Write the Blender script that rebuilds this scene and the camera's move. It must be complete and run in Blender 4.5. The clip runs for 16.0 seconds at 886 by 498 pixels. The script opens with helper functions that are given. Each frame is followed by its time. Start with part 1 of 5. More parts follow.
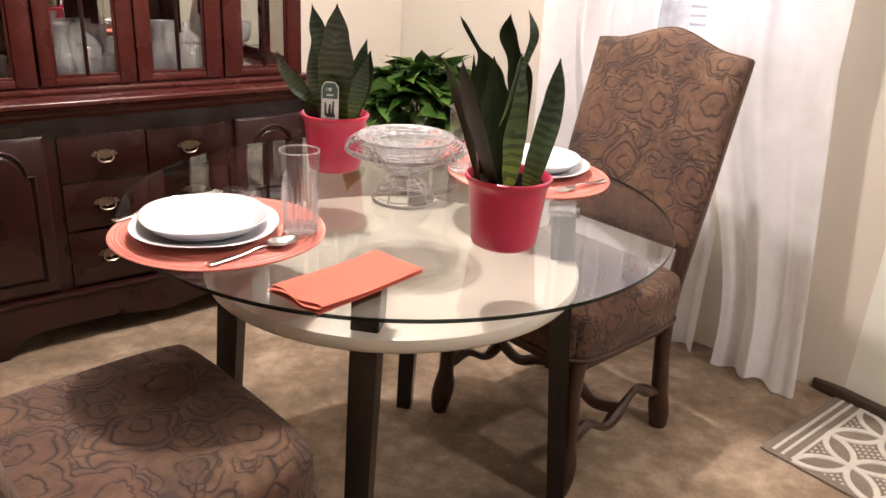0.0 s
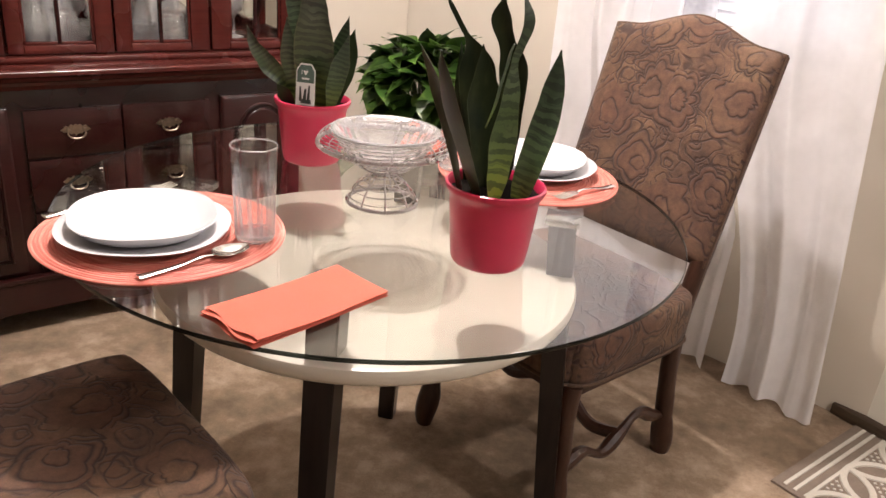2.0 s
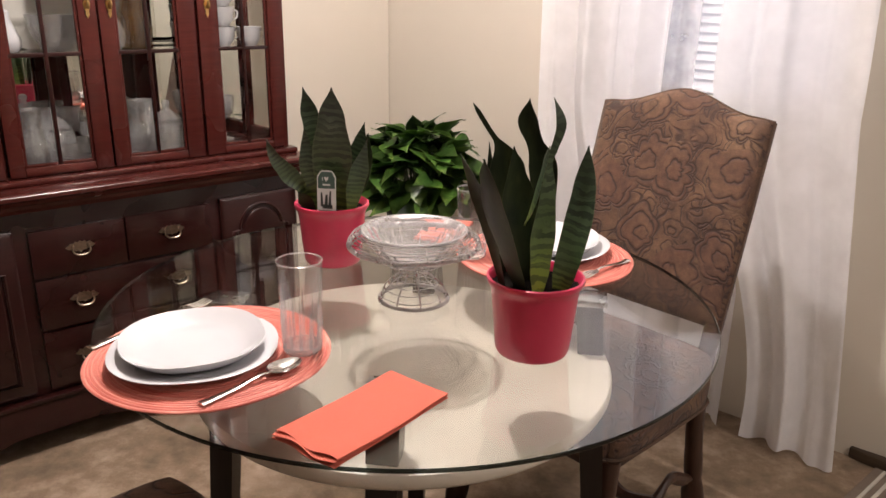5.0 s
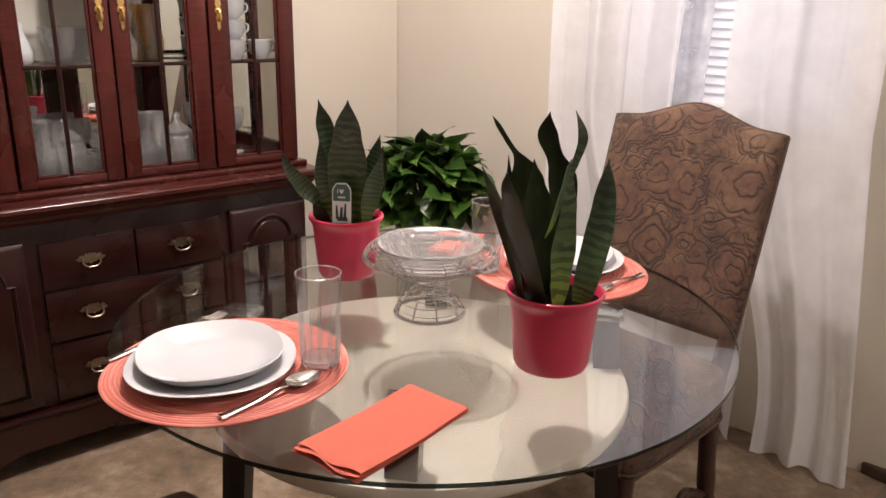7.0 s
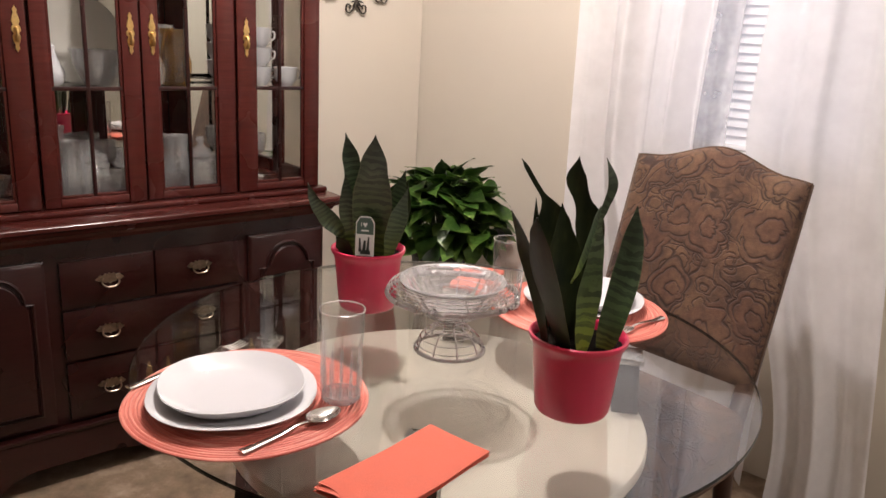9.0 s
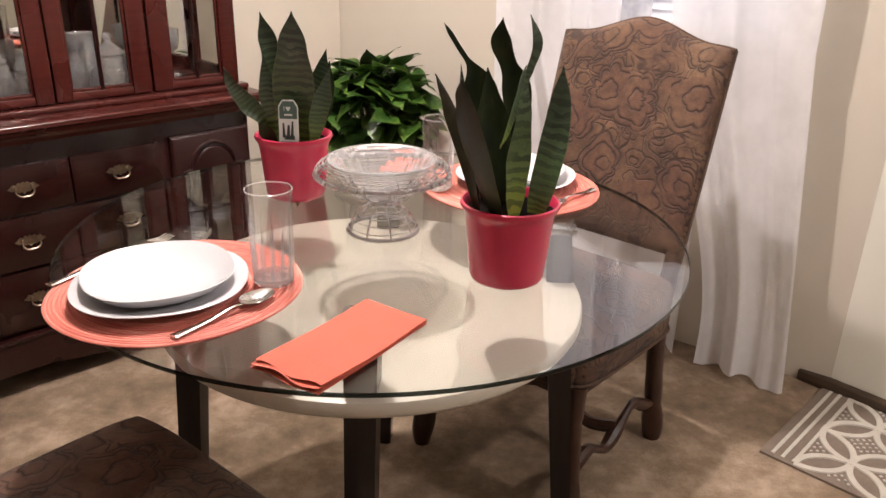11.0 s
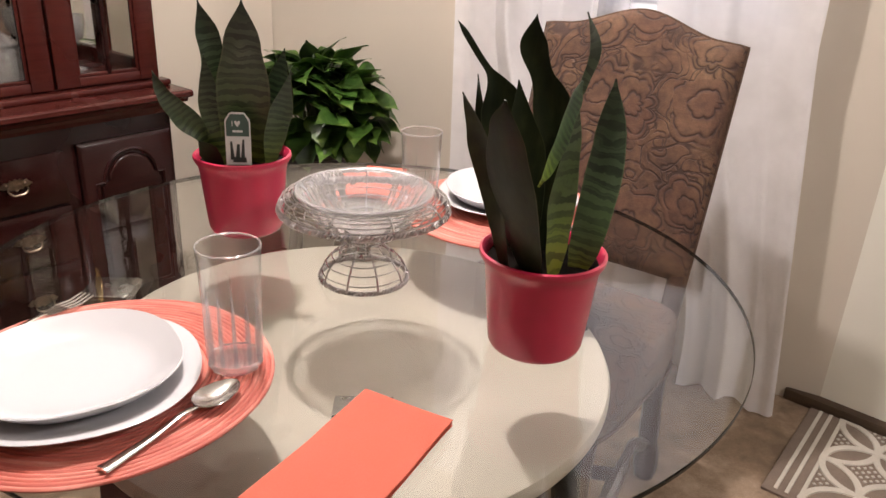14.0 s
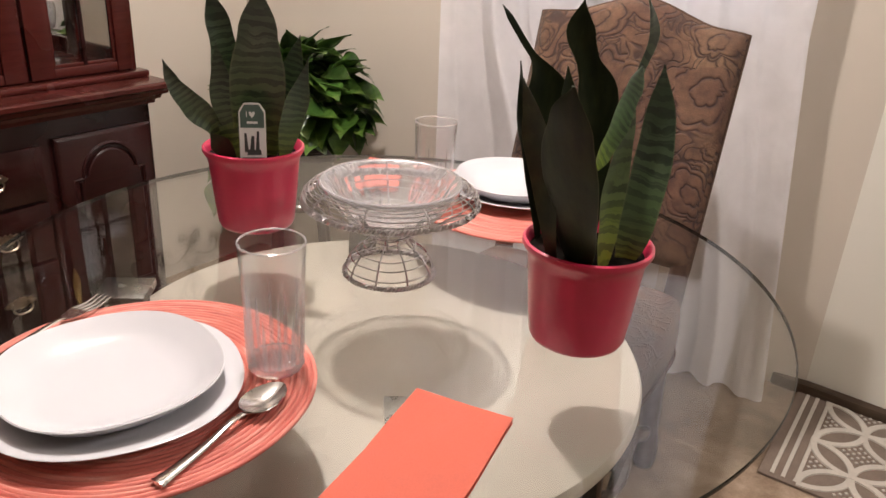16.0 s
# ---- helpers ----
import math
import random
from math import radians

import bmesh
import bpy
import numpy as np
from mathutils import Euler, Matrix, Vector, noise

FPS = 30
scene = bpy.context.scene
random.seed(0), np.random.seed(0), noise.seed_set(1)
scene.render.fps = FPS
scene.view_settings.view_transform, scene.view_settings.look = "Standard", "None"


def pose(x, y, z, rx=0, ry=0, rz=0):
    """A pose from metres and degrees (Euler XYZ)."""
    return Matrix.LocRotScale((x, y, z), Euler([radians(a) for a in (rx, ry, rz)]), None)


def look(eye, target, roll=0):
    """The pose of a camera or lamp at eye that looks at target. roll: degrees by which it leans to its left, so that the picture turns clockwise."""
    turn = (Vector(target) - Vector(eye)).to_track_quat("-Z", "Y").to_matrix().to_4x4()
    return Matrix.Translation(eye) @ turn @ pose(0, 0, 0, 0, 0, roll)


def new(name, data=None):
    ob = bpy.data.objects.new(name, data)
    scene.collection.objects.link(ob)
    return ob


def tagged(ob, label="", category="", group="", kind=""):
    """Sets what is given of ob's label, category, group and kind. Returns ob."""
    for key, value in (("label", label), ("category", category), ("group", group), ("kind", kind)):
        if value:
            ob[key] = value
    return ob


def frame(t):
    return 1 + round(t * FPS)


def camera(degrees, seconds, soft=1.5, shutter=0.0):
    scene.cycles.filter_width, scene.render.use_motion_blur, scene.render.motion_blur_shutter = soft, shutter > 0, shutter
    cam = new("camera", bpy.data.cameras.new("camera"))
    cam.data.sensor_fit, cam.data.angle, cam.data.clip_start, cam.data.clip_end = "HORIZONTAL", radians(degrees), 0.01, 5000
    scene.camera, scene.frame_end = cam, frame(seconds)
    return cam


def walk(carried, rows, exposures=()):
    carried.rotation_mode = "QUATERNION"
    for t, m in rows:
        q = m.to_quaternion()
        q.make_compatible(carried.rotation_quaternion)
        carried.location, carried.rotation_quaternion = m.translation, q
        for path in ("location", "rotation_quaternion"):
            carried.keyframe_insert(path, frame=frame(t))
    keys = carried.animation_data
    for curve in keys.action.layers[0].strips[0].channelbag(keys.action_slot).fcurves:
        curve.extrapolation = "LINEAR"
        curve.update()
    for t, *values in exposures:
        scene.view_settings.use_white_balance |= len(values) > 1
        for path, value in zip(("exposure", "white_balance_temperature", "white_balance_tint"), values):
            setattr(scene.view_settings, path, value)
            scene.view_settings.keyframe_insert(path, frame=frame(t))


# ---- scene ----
cam = camera(59.9, 16.0)
PATH = [
    (0, (0.445, 0.257, 1.262), (0.138, 2.09, 0.523), 3.4),
    (0.5, (0.446, 0.275, 1.261), (0.179, 2.093, 0.471), 3.9),
    (1, (0.445, 0.331, 1.254), (0.178, 2.142, 0.448), 4.5),
    (1.5, (0.46, 0.401, 1.25), (0.168, 2.221, 0.472), 5.5),
    (2, (0.471, 0.459, 1.257), (0.132, 2.261, 0.458), 5.4),
    (2.5, (0.479, 0.454, 1.272), (0.118, 2.251, 0.472), 5.0),
    (3, (0.487, 0.458, 1.294), (0.077, 2.275, 0.565), 3.5),
    (3.5, (0.476, 0.482, 1.284), (0.04, 2.308, 0.593), 3.8),
    (4, (0.418, 0.452, 1.307), (0.083, 2.303, 0.629), 2.1),
    (4.5, (0.371, 0.426, 1.308), (0.079, 2.298, 0.668), 1.3),
    (6.8, (0.339, 0.426, 1.308), (0.085, 2.308, 0.681), 0.8),
    (7, (0.329, 0.425, 1.306), (0.046, 2.311, 0.704), 1.2),
    (7.5, (0.32, 0.416, 1.32), (-0.033, 2.316, 0.803), 2.1),
    (8, (0.313, 0.42, 1.327), (-0.031, 2.334, 0.862), 2.4),
    (8.5, (0.302, 0.423, 1.335), (-0.027, 2.338, 0.863), 2.5),
    (9, (0.302, 0.426, 1.328), (-0.009, 2.326, 0.786), 3.1),
    (9.5, (0.324, 0.427, 1.307), (0.046, 2.302, 0.671), 1.9),
    (9.7, (0.337, 0.431, 1.302), (0.109, 2.305, 0.641), 2.2),
    (11.8, (0.286, 0.424, 1.259), (0.206, 2.256, 0.462), 1.8),
    (12, (0.277, 0.42, 1.257), (0.24, 2.251, 0.454), 2.8),
    (12.5, (0.259, 0.453, 1.253), (0.135, 2.275, 0.439), 3.0),
    (13, (0.249, 0.584, 1.253), (0.149, 2.411, 0.445), 3.5),
    (13.5, (0.246, 0.681, 1.249), (0.156, 2.503, 0.428), 2.9),
    (14, (0.18, 0.714, 1.253), (0.258, 2.549, 0.46), 2.8),
    (14.5, (0.092, 0.713, 1.263), (0.25, 2.558, 0.507), 2.2),
    (15, (0.075, 0.731, 1.244), (0.278, 2.547, 0.429), 3.0),
    (15.5, (0.078, 0.743, 1.237), (0.269, 2.55, 0.4), 2.5),
    (16, (0.078, 0.747, 1.237), (0.275, 2.567, 0.432), 3.3),
]
EXPOSURE = [(0, 0.56), (2, 0.52), (4, 0.2), (7, 0.0), (8.5, -0.10), (9.5, 0.0), (12, 0.43), (13, 0.45), (14, 0.08), (16, -0.06)]
walk(cam, [(t, look(eye, target, roll)) for t, eye, target, roll in PATH], EXPOSURE)


# ---- light ----
world = bpy.data.worlds.new("world")
scene.world = world
world.use_nodes = True
world.node_tree.nodes["Background"].inputs[0].default_value = (0.55, 0.65, 0.9, 1)
world.node_tree.nodes["Background"].inputs[1].default_value = 0.25


def lamp(name, kind, at, watts, colour, size, target=None):
    data = bpy.data.lights.new(name, kind)
    data.energy, data.color = watts, colour
    if kind == "AREA":
        data.shape, data.size = "DISK", size
    else:
        data.shadow_soft_size = size
    ob = new(name, data)
    ob.matrix_world = look(at, target) if target else pose(*at)
    return ob


# the pendant over the table, and an unseen fill lamp added to brighten the room beside it
lamp("pendant_light", "POINT", (-0.10, 2.02, 2.33), 105, (1.0, 0.905, 0.865), 0.04)
lamp("room_fill_light", "AREA", (2.05, 0.80, 2.36), 26, (1.0, 0.92, 0.89), 0.24, (2.05, 0.81, 0.0))


# ---- materials ----
def material(name, base, rough=0.5, metal=0.0, coat=0.0):
    m = bpy.data.materials.new(name)
    m.use_nodes = True
    b = m.node_tree.nodes["Principled BSDF"]
    b.inputs["Base Color"].default_value = (*base, 1)
    b.inputs["Roughness"].default_value = rough
    b.inputs["Metallic"].default_value = metal
    b.inputs["Coat Weight"].default_value = coat
    b.inputs["Coat Roughness"].default_value = 0.12
    return m


class Nodes:
    """Short writing of node trees."""

    def __init__(self, m):
        self.t, self.m = m.node_tree, m
        self.bsdf = m.node_tree.nodes.get("Principled BSDF")
        self.out = m.node_tree.nodes["Material Output"]

    def add(self, kind, **settings):
        n = self.t.nodes.new(kind)
        for k, v in settings.items():
            if k in n.inputs:
                n.inputs[k].default_value = v
        return n

    def link(self, a, b):
        self.t.links.new(a, b)

    def coords(self, scale=(1, 1, 1), turn=(0, 0, 0)):
        c = self.t.nodes.new("ShaderNodeTexCoord")
        mp = self.t.nodes.new("ShaderNodeMapping")
        mp.inputs["Scale"].default_value = scale
        mp.inputs["Rotation"].default_value = turn
        self.link(c.outputs["Object"], mp.inputs["Vector"])
        return mp.outputs["Vector"]

    def noise(self, vec, scale, detail=4.0, rough=0.6, distort=0.0):
        n = self.add("ShaderNodeTexNoise", Scale=scale, Detail=detail, Roughness=rough, Distortion=distort)
        self.link(vec, n.inputs["Vector"])
        return n.outputs["Fac"], n.outputs["Color"]

    def ramp(self, fac, stops):
        r = self.t.nodes.new("ShaderNodeValToRGB")
        e = r.color_ramp.elements
        while len(e) < len(stops):
            e.new(0.5)
        for el, (p, c) in zip(e, stops):
            el.position = p
            el.color = (*c, 1) if len(c) == 3 else c
        self.link(fac, r.inputs["Fac"])
        return r.outputs["Color"]

    def math(self, op, a, b=None, c=None):
        n = self.t.nodes.new("ShaderNodeMath")
        n.operation = op
        for i, v in enumerate((a, b, c)):
            if v is None:
                continue
            if isinstance(v, (int, float)):
                n.inputs[i].default_value = v
            else:
                self.link(v, n.inputs[i])
        return n.outputs[0]

    def mix(self, fac, a, b, blend="MIX"):
        n = self.t.nodes.new("ShaderNodeMix")
        n.data_type, n.blend_type = "RGBA", blend
        for i, v in ((0, fac), (6, a), (7, b)):
            if isinstance(v, (int, float)):
                n.inputs[i].default_value = v
            elif isinstance(v, tuple):
                n.inputs[i].default_value = (*v, 1)
            else:
                self.link(v, n.inputs[i])
        return n.outputs[2]

    def colour(self, socket):
        self.link(socket, self.bsdf.inputs["Base Color"])

    def rough(self, socket):
        self.link(socket, self.bsdf.inputs["Roughness"])

    def bump(self, height, strength=0.3, distance=0.002):
        b = self.add("ShaderNodeBump", Strength=strength, Distance=distance)
        self.link(height, b.inputs["Height"])
        self.link(b.outputs[0], self.bsdf.inputs["Normal"])


def wood(name, dark, light, rough, coat, stretch=(1, 14, 14)):
    m = material(name, light, rough, 0, coat)
    n = Nodes(m)
    v = n.coords(stretch)
    f, _ = n.noise(v, 6, 6, 0.65, 0.6)
    g, _ = n.noise(n.coords(), 3, 3)
    s = n.math("ADD", n.math("MULTIPLY", f, 0.75), n.math("MULTIPLY", g, 0.25))
    n.colour(n.ramp(s, [(0.3, dark), (0.7, light)]))
    n.rough(n.ramp(g, [(0.3, (rough - 0.06,) * 3), (0.75, (rough + 0.1,) * 3)]))
    n.bump(f, 0.05, 0.001)
    n.bsdf.inputs["Specular IOR Level"].default_value = 0.34
    return m


def plaster(name, base, amount=0.06):
    m = material(name, base, 0.75)
    n = Nodes(m)
    v = n.coords()
    f, _ = n.noise(v, 1.3, 4)
    g, _ = n.noise(v, 120, 3)
    n.colour(n.ramp(f, [(0.25, tuple(c * (1 - amount) for c in base)), (0.8, base)]))
    n.bump(g, 0.12, 0.001)
    return m


def carpet_material():
    m = material("carpet", (0.3, 0.22, 0.14), 0.95)
    n = Nodes(m)
    v = n.coords()
    f, _ = n.noise(v, 3.6, 5, 0.58, 0.1)
    g, _ = n.noise(v, 17, 4, 0.65, 0.0)
    h, _ = n.noise(v, 260, 3, 0.7)
    s = n.math("ADD", n.math("MULTIPLY", f, 0.6), n.math("MULTIPLY", g, 0.4))
    c = n.ramp(s, [(0.37, (0.180, 0.123, 0.078)), (0.5, (0.305, 0.215, 0.143)), (0.63, (0.50, 0.375, 0.275))])
    n.colour(n.mix(0.35, c, n.ramp(h, [(0.3, (0.3, 0.3, 0.3)), (0.7, (1.0, 1.0, 1.0))]), "MULTIPLY"))
    n.bump(n.math("ADD", h, n.math("MULTIPLY", g, 0.6)), 0.7, 0.006)
    return m


def damask_material():
    """Tan woven upholstery with dark embossed outlines of scalloped blossoms, paisleys and vines."""
    m = material("damask", (0.2, 0.13, 0.08), 0.85)
    n = Nodes(m)
    at = n.t.nodes.new("ShaderNodeTexCoord")
    v = at.outputs["Object"]
    p, q = n.t.nodes.new("ShaderNodeSeparateXYZ"), n.t.nodes.new("ShaderNodeSeparateXYZ")
    n.link(v, p.inputs[0])
    n.link(at.outputs["Normal"], q.inputs[0])
    # the cloth runs on over the front and turns the corner at the sides
    flank = n.math("GREATER_THAN", n.math("ABSOLUTE", q.outputs[0]), 0.75)
    run = n.math("ADD", p.outputs[0], n.math("MULTIPLY", flank, n.math("SUBTRACT", p.outputs[1], p.outputs[0])))
    rise = n.math("ADD", p.outputs[2], n.math("MULTIPLY", n.math("SUBTRACT", 1.0, flank), p.outputs[1]))
    flat = n.t.nodes.new("ShaderNodeCombineXYZ")
    n.link(run, flat.inputs[0])
    n.link(rise, flat.inputs[1])
    _, warp = n.noise(flat.outputs[0], 9, 2, 0.5)
    add = n.t.nodes.new("ShaderNodeVectorMath")
    add.operation = "MULTIPLY_ADD"
    n.link(warp, add.inputs[0])
    add.inputs[1].default_value = (0.062, 0.062, 0.0)
    n.link(flat.outputs[0], add.inputs[2])
    w = add.outputs[0]

    def line(d, width):
        return n.ramp(n.math("ABSOLUTE", d), [(0.0, (1, 1, 1)), (width * 0.45, (0.9, 0.9, 0.9)), (width, (0, 0, 0))])

    def blossoms(scale, radius, width, rings, lobes):
        vo = n.t.nodes.new("ShaderNodeTexVoronoi")
        vo.voronoi_dimensions = "2D"
        vo.inputs["Scale"].default_value = scale
        vo.inputs["Randomness"].default_value = 0.85
        n.link(w, vo.inputs["Vector"])
        off = n.t.nodes.new("ShaderNodeVectorMath")
        off.operation = "SUBTRACT"
        n.link(w, off.inputs[0])
        n.link(vo.outputs["Position"], off.inputs[1])
        xy = n.t.nodes.new("ShaderNodeSeparateXYZ")
        n.link(off.outputs[0], xy.inputs[0])
        tint = n.t.nodes.new("ShaderNodeSeparateColor")
        n.link(vo.outputs["Color"], tint.inputs[0])
        r = n.math("SQRT", n.math("ADD", n.math("POWER", xy.outputs[0], 2.0), n.math("POWER", xy.outputs[1], 2.0)))
        a = n.math("ARCTAN2", xy.outputs[1], xy.outputs[0])
        count = n.math("ADD", n.math("FLOOR", n.math("MULTIPLY", tint.outputs[0], 4.0)), lobes)
        lobe = n.math("ABSOLUTE", n.math("SINE", n.math("MULTIPLY", a, n.math("MULTIPLY", count, 0.5))))
        lean = n.math("SINE", n.math("ADD", a, n.math("MULTIPLY", tint.outputs[2], 6.28)))
        size = n.math("MULTIPLY", n.math("ADD", 0.75, n.math("MULTIPLY", tint.outputs[1], 0.5)), radius)
        edge = n.math("MULTIPLY", size, n.math("ADD", n.math("MULTIPLY", lobe, 0.20), n.math("ADD", 0.82, n.math("MULTIPLY", lean, 0.42))))
        ink = None
        for k in rings:
            one = line(n.math("SUBTRACT", r, n.math("MULTIPLY", edge, k)), width)
            ink = one if ink is None else n.math("MAXIMUM", ink, one)
        inside = n.math("LESS_THAN", r, n.math("MULTIPLY", edge, rings[0]))
        return ink, inside, tint.outputs[2]

    big, in_big, dye = blossoms(6.4, 0.074, 0.0044, (1.0, 0.80, 0.36), 5.0)
    small, in_small, _ = blossoms(15.0, 0.029, 0.0034, (1.0, 0.5), 3.0)
    small = n.math("MULTIPLY", small, n.math("SUBTRACT", 1.0, in_big))
    vine, _ = n.noise(w, 8.5, 1, 0.4, 0.9)
    vines = n.math("MULTIPLY", n.math("MAXIMUM", line(n.math("SUBTRACT", vine, 0.46), 0.016), line(n.math("SUBTRACT", vine, 0.56), 0.016)), n.math("SUBTRACT", 1.0, in_big))
    wear, _ = n.noise(v, 16, 3, 0.6)
    ink = n.math("MAXIMUM", n.math("MAXIMUM", big, n.math("MULTIPLY", small, 0.85)), n.math("MULTIPLY", vines, 0.9))
    ink = n.math("MULTIPLY", ink, n.ramp(wear, [(0.38, (0.3, 0.3, 0.3)), (0.47, (1, 1, 1))]))
    tone, _ = n.noise(w, 7, 4, 0.6)
    base = n.ramp(tone, [(0.33, (0.062, 0.030, 0.019)), (0.5, (0.110, 0.057, 0.035)), (0.67, (0.172, 0.102, 0.060))])
    base = n.mix(n.math("MULTIPLY", in_big, n.math("MULTIPLY", dye, 0.45)), base, (0.105, 0.044, 0.030))
    worn, _ = n.noise(v, 34, 4, 0.7)
    base = n.mix(0.9, base, n.ramp(worn, [(0.34, (0.66, 0.64, 0.60)), (0.66, (1.25, 1.22, 1.14))]), "MULTIPLY")
    weave, _ = n.noise(v, 380, 2, 0.6)
    base = n.mix(0.4, base, n.ramp(weave, [(0.3, (0.5, 0.5, 0.5)), (0.7, (1, 1, 1))]), "MULTIPLY")
    n.colour(n.mix(n.math("MULTIPLY", ink, 0.94), base, (0.022, 0.009, 0.007)))
    n.bump(n.math("SUBTRACT", n.math("ADD", n.math("MULTIPLY", weave, 0.3), n.math("MULTIPLY", worn, 0.5)), ink), 0.6, 0.003)
    n.bsdf.inputs["Sheen Weight"].default_value = 0.06
    return m


def thin_glass(name, tint, gloss=0.02, ior=1.5, streak=0.0, frost=0.0):
    m = bpy.data.materials.new(name)
    m.use_nodes = True
    n = Nodes(m)
    n.t.nodes.remove(n.bsdf)
    tr = n.add("ShaderNodeBsdfTransparent")
    tr.inputs[0].default_value = (*tint, 1)
    gl = n.add("ShaderNodeBsdfGlossy", Roughness=gloss)
    fr = n.add("ShaderNodeLayerWeight", Blend=0.5)
    f0 = ((ior - 1) / (ior + 1)) ** 2
    mx = n.add("ShaderNodeMixShader")
    n.link(n.math("MULTIPLY_ADD", n.math("POWER", fr.outputs["Facing"], 4.2), 0.9 * (1 - f0), f0), mx.inputs[0])
    if frost:
        df = n.add("ShaderNodeBsdfTranslucent")
        df.inputs[0].default_value = (0.94, 0.92, 0.93, 1)
        dd = n.add("ShaderNodeBsdfDiffuse")
        dd.inputs[0].default_value = (0.94, 0.92, 0.93, 1)
        da, db = n.add("ShaderNodeMixShader"), n.add("ShaderNodeMixShader")
        n.link(df.outputs[0], da.inputs[1])
        n.link(dd.outputs[0], da.inputs[2])
        db.inputs[0].default_value = frost
        n.link(tr.outputs[0], db.inputs[1])
        n.link(da.outputs[0], db.inputs[2])
        n.link(db.outputs[0], mx.inputs[1])
    else:
        n.link(tr.outputs[0], mx.inputs[1])
    n.link(gl.outputs[0], mx.inputs[2])
    if streak:
        f, _ = n.noise(n.coords(), 90, 3)
        b = n.add("ShaderNodeBump", Strength=streak, Distance=0.002)
        n.link(f, b.inputs["Height"])
        n.link(b.outputs[0], gl.inputs["Normal"])
        n.link(b.outputs[0], fr.inputs["Normal"])
    n.link(mx.outputs[0], n.out.inputs[0])
    return m


def sheer_material(name="sheer_curtain", clear=0.17):
    m = bpy.data.materials.new(name)
    m.use_nodes = True
    n = Nodes(m)
    n.t.nodes.remove(n.bsdf)
    d = n.add("ShaderNodeBsdfDiffuse")
    d.inputs[0].default_value = (0.93, 0.92, 0.95, 1)
    tl = n.add("ShaderNodeBsdfTranslucent")
    tl.inputs[0].default_value = (0.93, 0.93, 0.96, 1)
    tr = n.add("ShaderNodeBsdfTransparent")
    a = n.add("ShaderNodeMixShader")
    a.inputs[0].default_value = 0.35
    b = n.add("ShaderNodeMixShader")
    f, _ = n.noise(n.coords(), 9, 3)
    n.link(n.ramp(f, [(0.3, (clear * 0.7,) * 3), (0.75, (clear * 1.4,) * 3)]), b.inputs[0])
    n.link(d.outputs[0], a.inputs[1])
    n.link(tl.outputs[0], a.inputs[2])
    n.link(a.outputs[0], b.inputs[1])
    n.link(tr.outputs[0], b.inputs[2])
    n.link(b.outputs[0], n.out.inputs[0])
    return m


def leaf_edge(n, across, width=0.035):
    """1 along both rims of a blade."""
    return n.math("GREATER_THAN", n.math("ABSOLUTE", n.math("SUBTRACT", across, 0.5)), 0.5 - width)


def snake_leaf_material():
    """Deep green blade with broken pale zigzag cross bands, a yellow-green foot and a thin pale rim."""
    m = material("snake_leaf", (0.04, 0.08, 0.03), 0.40)
    n = Nodes(m)
    at = n.t.nodes.new("ShaderNodeUVMap")
    sep = n.t.nodes.new("ShaderNodeSeparateXYZ")
    n.link(at.outputs[0], sep.inputs[0])
    across, up = sep.outputs[0], sep.outputs[1]
    v = n.coords()
    f, _ = n.noise(v, 46, 3, 0.6)
    g, _ = n.noise(v, 17, 2, 0.5)
    k = n.math("ADD", n.math("MULTIPLY", up, 118.0), n.math("ADD", n.math("MULTIPLY", f, 7.0), n.math("MULTIPLY", g, 12.0)))
    band = n.math("SINE", k)
    fine = n.math("SINE", n.math("MULTIPLY", k, 2.7))
    s = n.math("ADD", n.math("MULTIPLY", band, 0.62), n.math("MULTIPLY", fine, 0.38))
    dark = n.ramp(n.math("MULTIPLY_ADD", s, 0.5, 0.5), [(0.40, (0, 0, 0)), (0.62, (1, 1, 1))])
    info = n.t.nodes.new("ShaderNodeObjectInfo").outputs["Random"]
    pale = n.ramp(up, [(0.0, (0.23, 0.27, 0.022)), (0.14, (0.150, 0.205, 0.028)), (0.34, (0.054, 0.094, 0.028)), (0.70, (0.036, 0.063, 0.030)), (1.0, (0.020, 0.032, 0.016))])
    pale = n.mix(n.ramp(g, [(0.45, (0, 0, 0)), (0.70, (0.45, 0.45, 0.45))]), pale, (0.105, 0.145, 0.085))
    deep = n.ramp(up, [(0.0, (0.075, 0.105, 0.012)), (0.22, (0.020, 0.042, 0.012)), (0.5, (0.010, 0.021, 0.010)), (1.0, (0.007, 0.013, 0.008))])
    strong = n.math("MULTIPLY", dark, n.math("ADD", n.math("MULTIPLY", n.ramp(n.noise(v, 24, 3, 0.6)[0], [(0.38, (0, 0, 0)), (0.6, (1, 1, 1))]), 0.45), n.math("ADD", 0.42, n.math("MULTIPLY", info, 0.12))))
    c = n.mix(strong, pale, deep)
    n.colour(n.mix(n.math("MULTIPLY", leaf_edge(n, across), 0.3), c, (0.10, 0.125, 0.055)))
    n.bump(f, 0.18, 0.002)
    return m


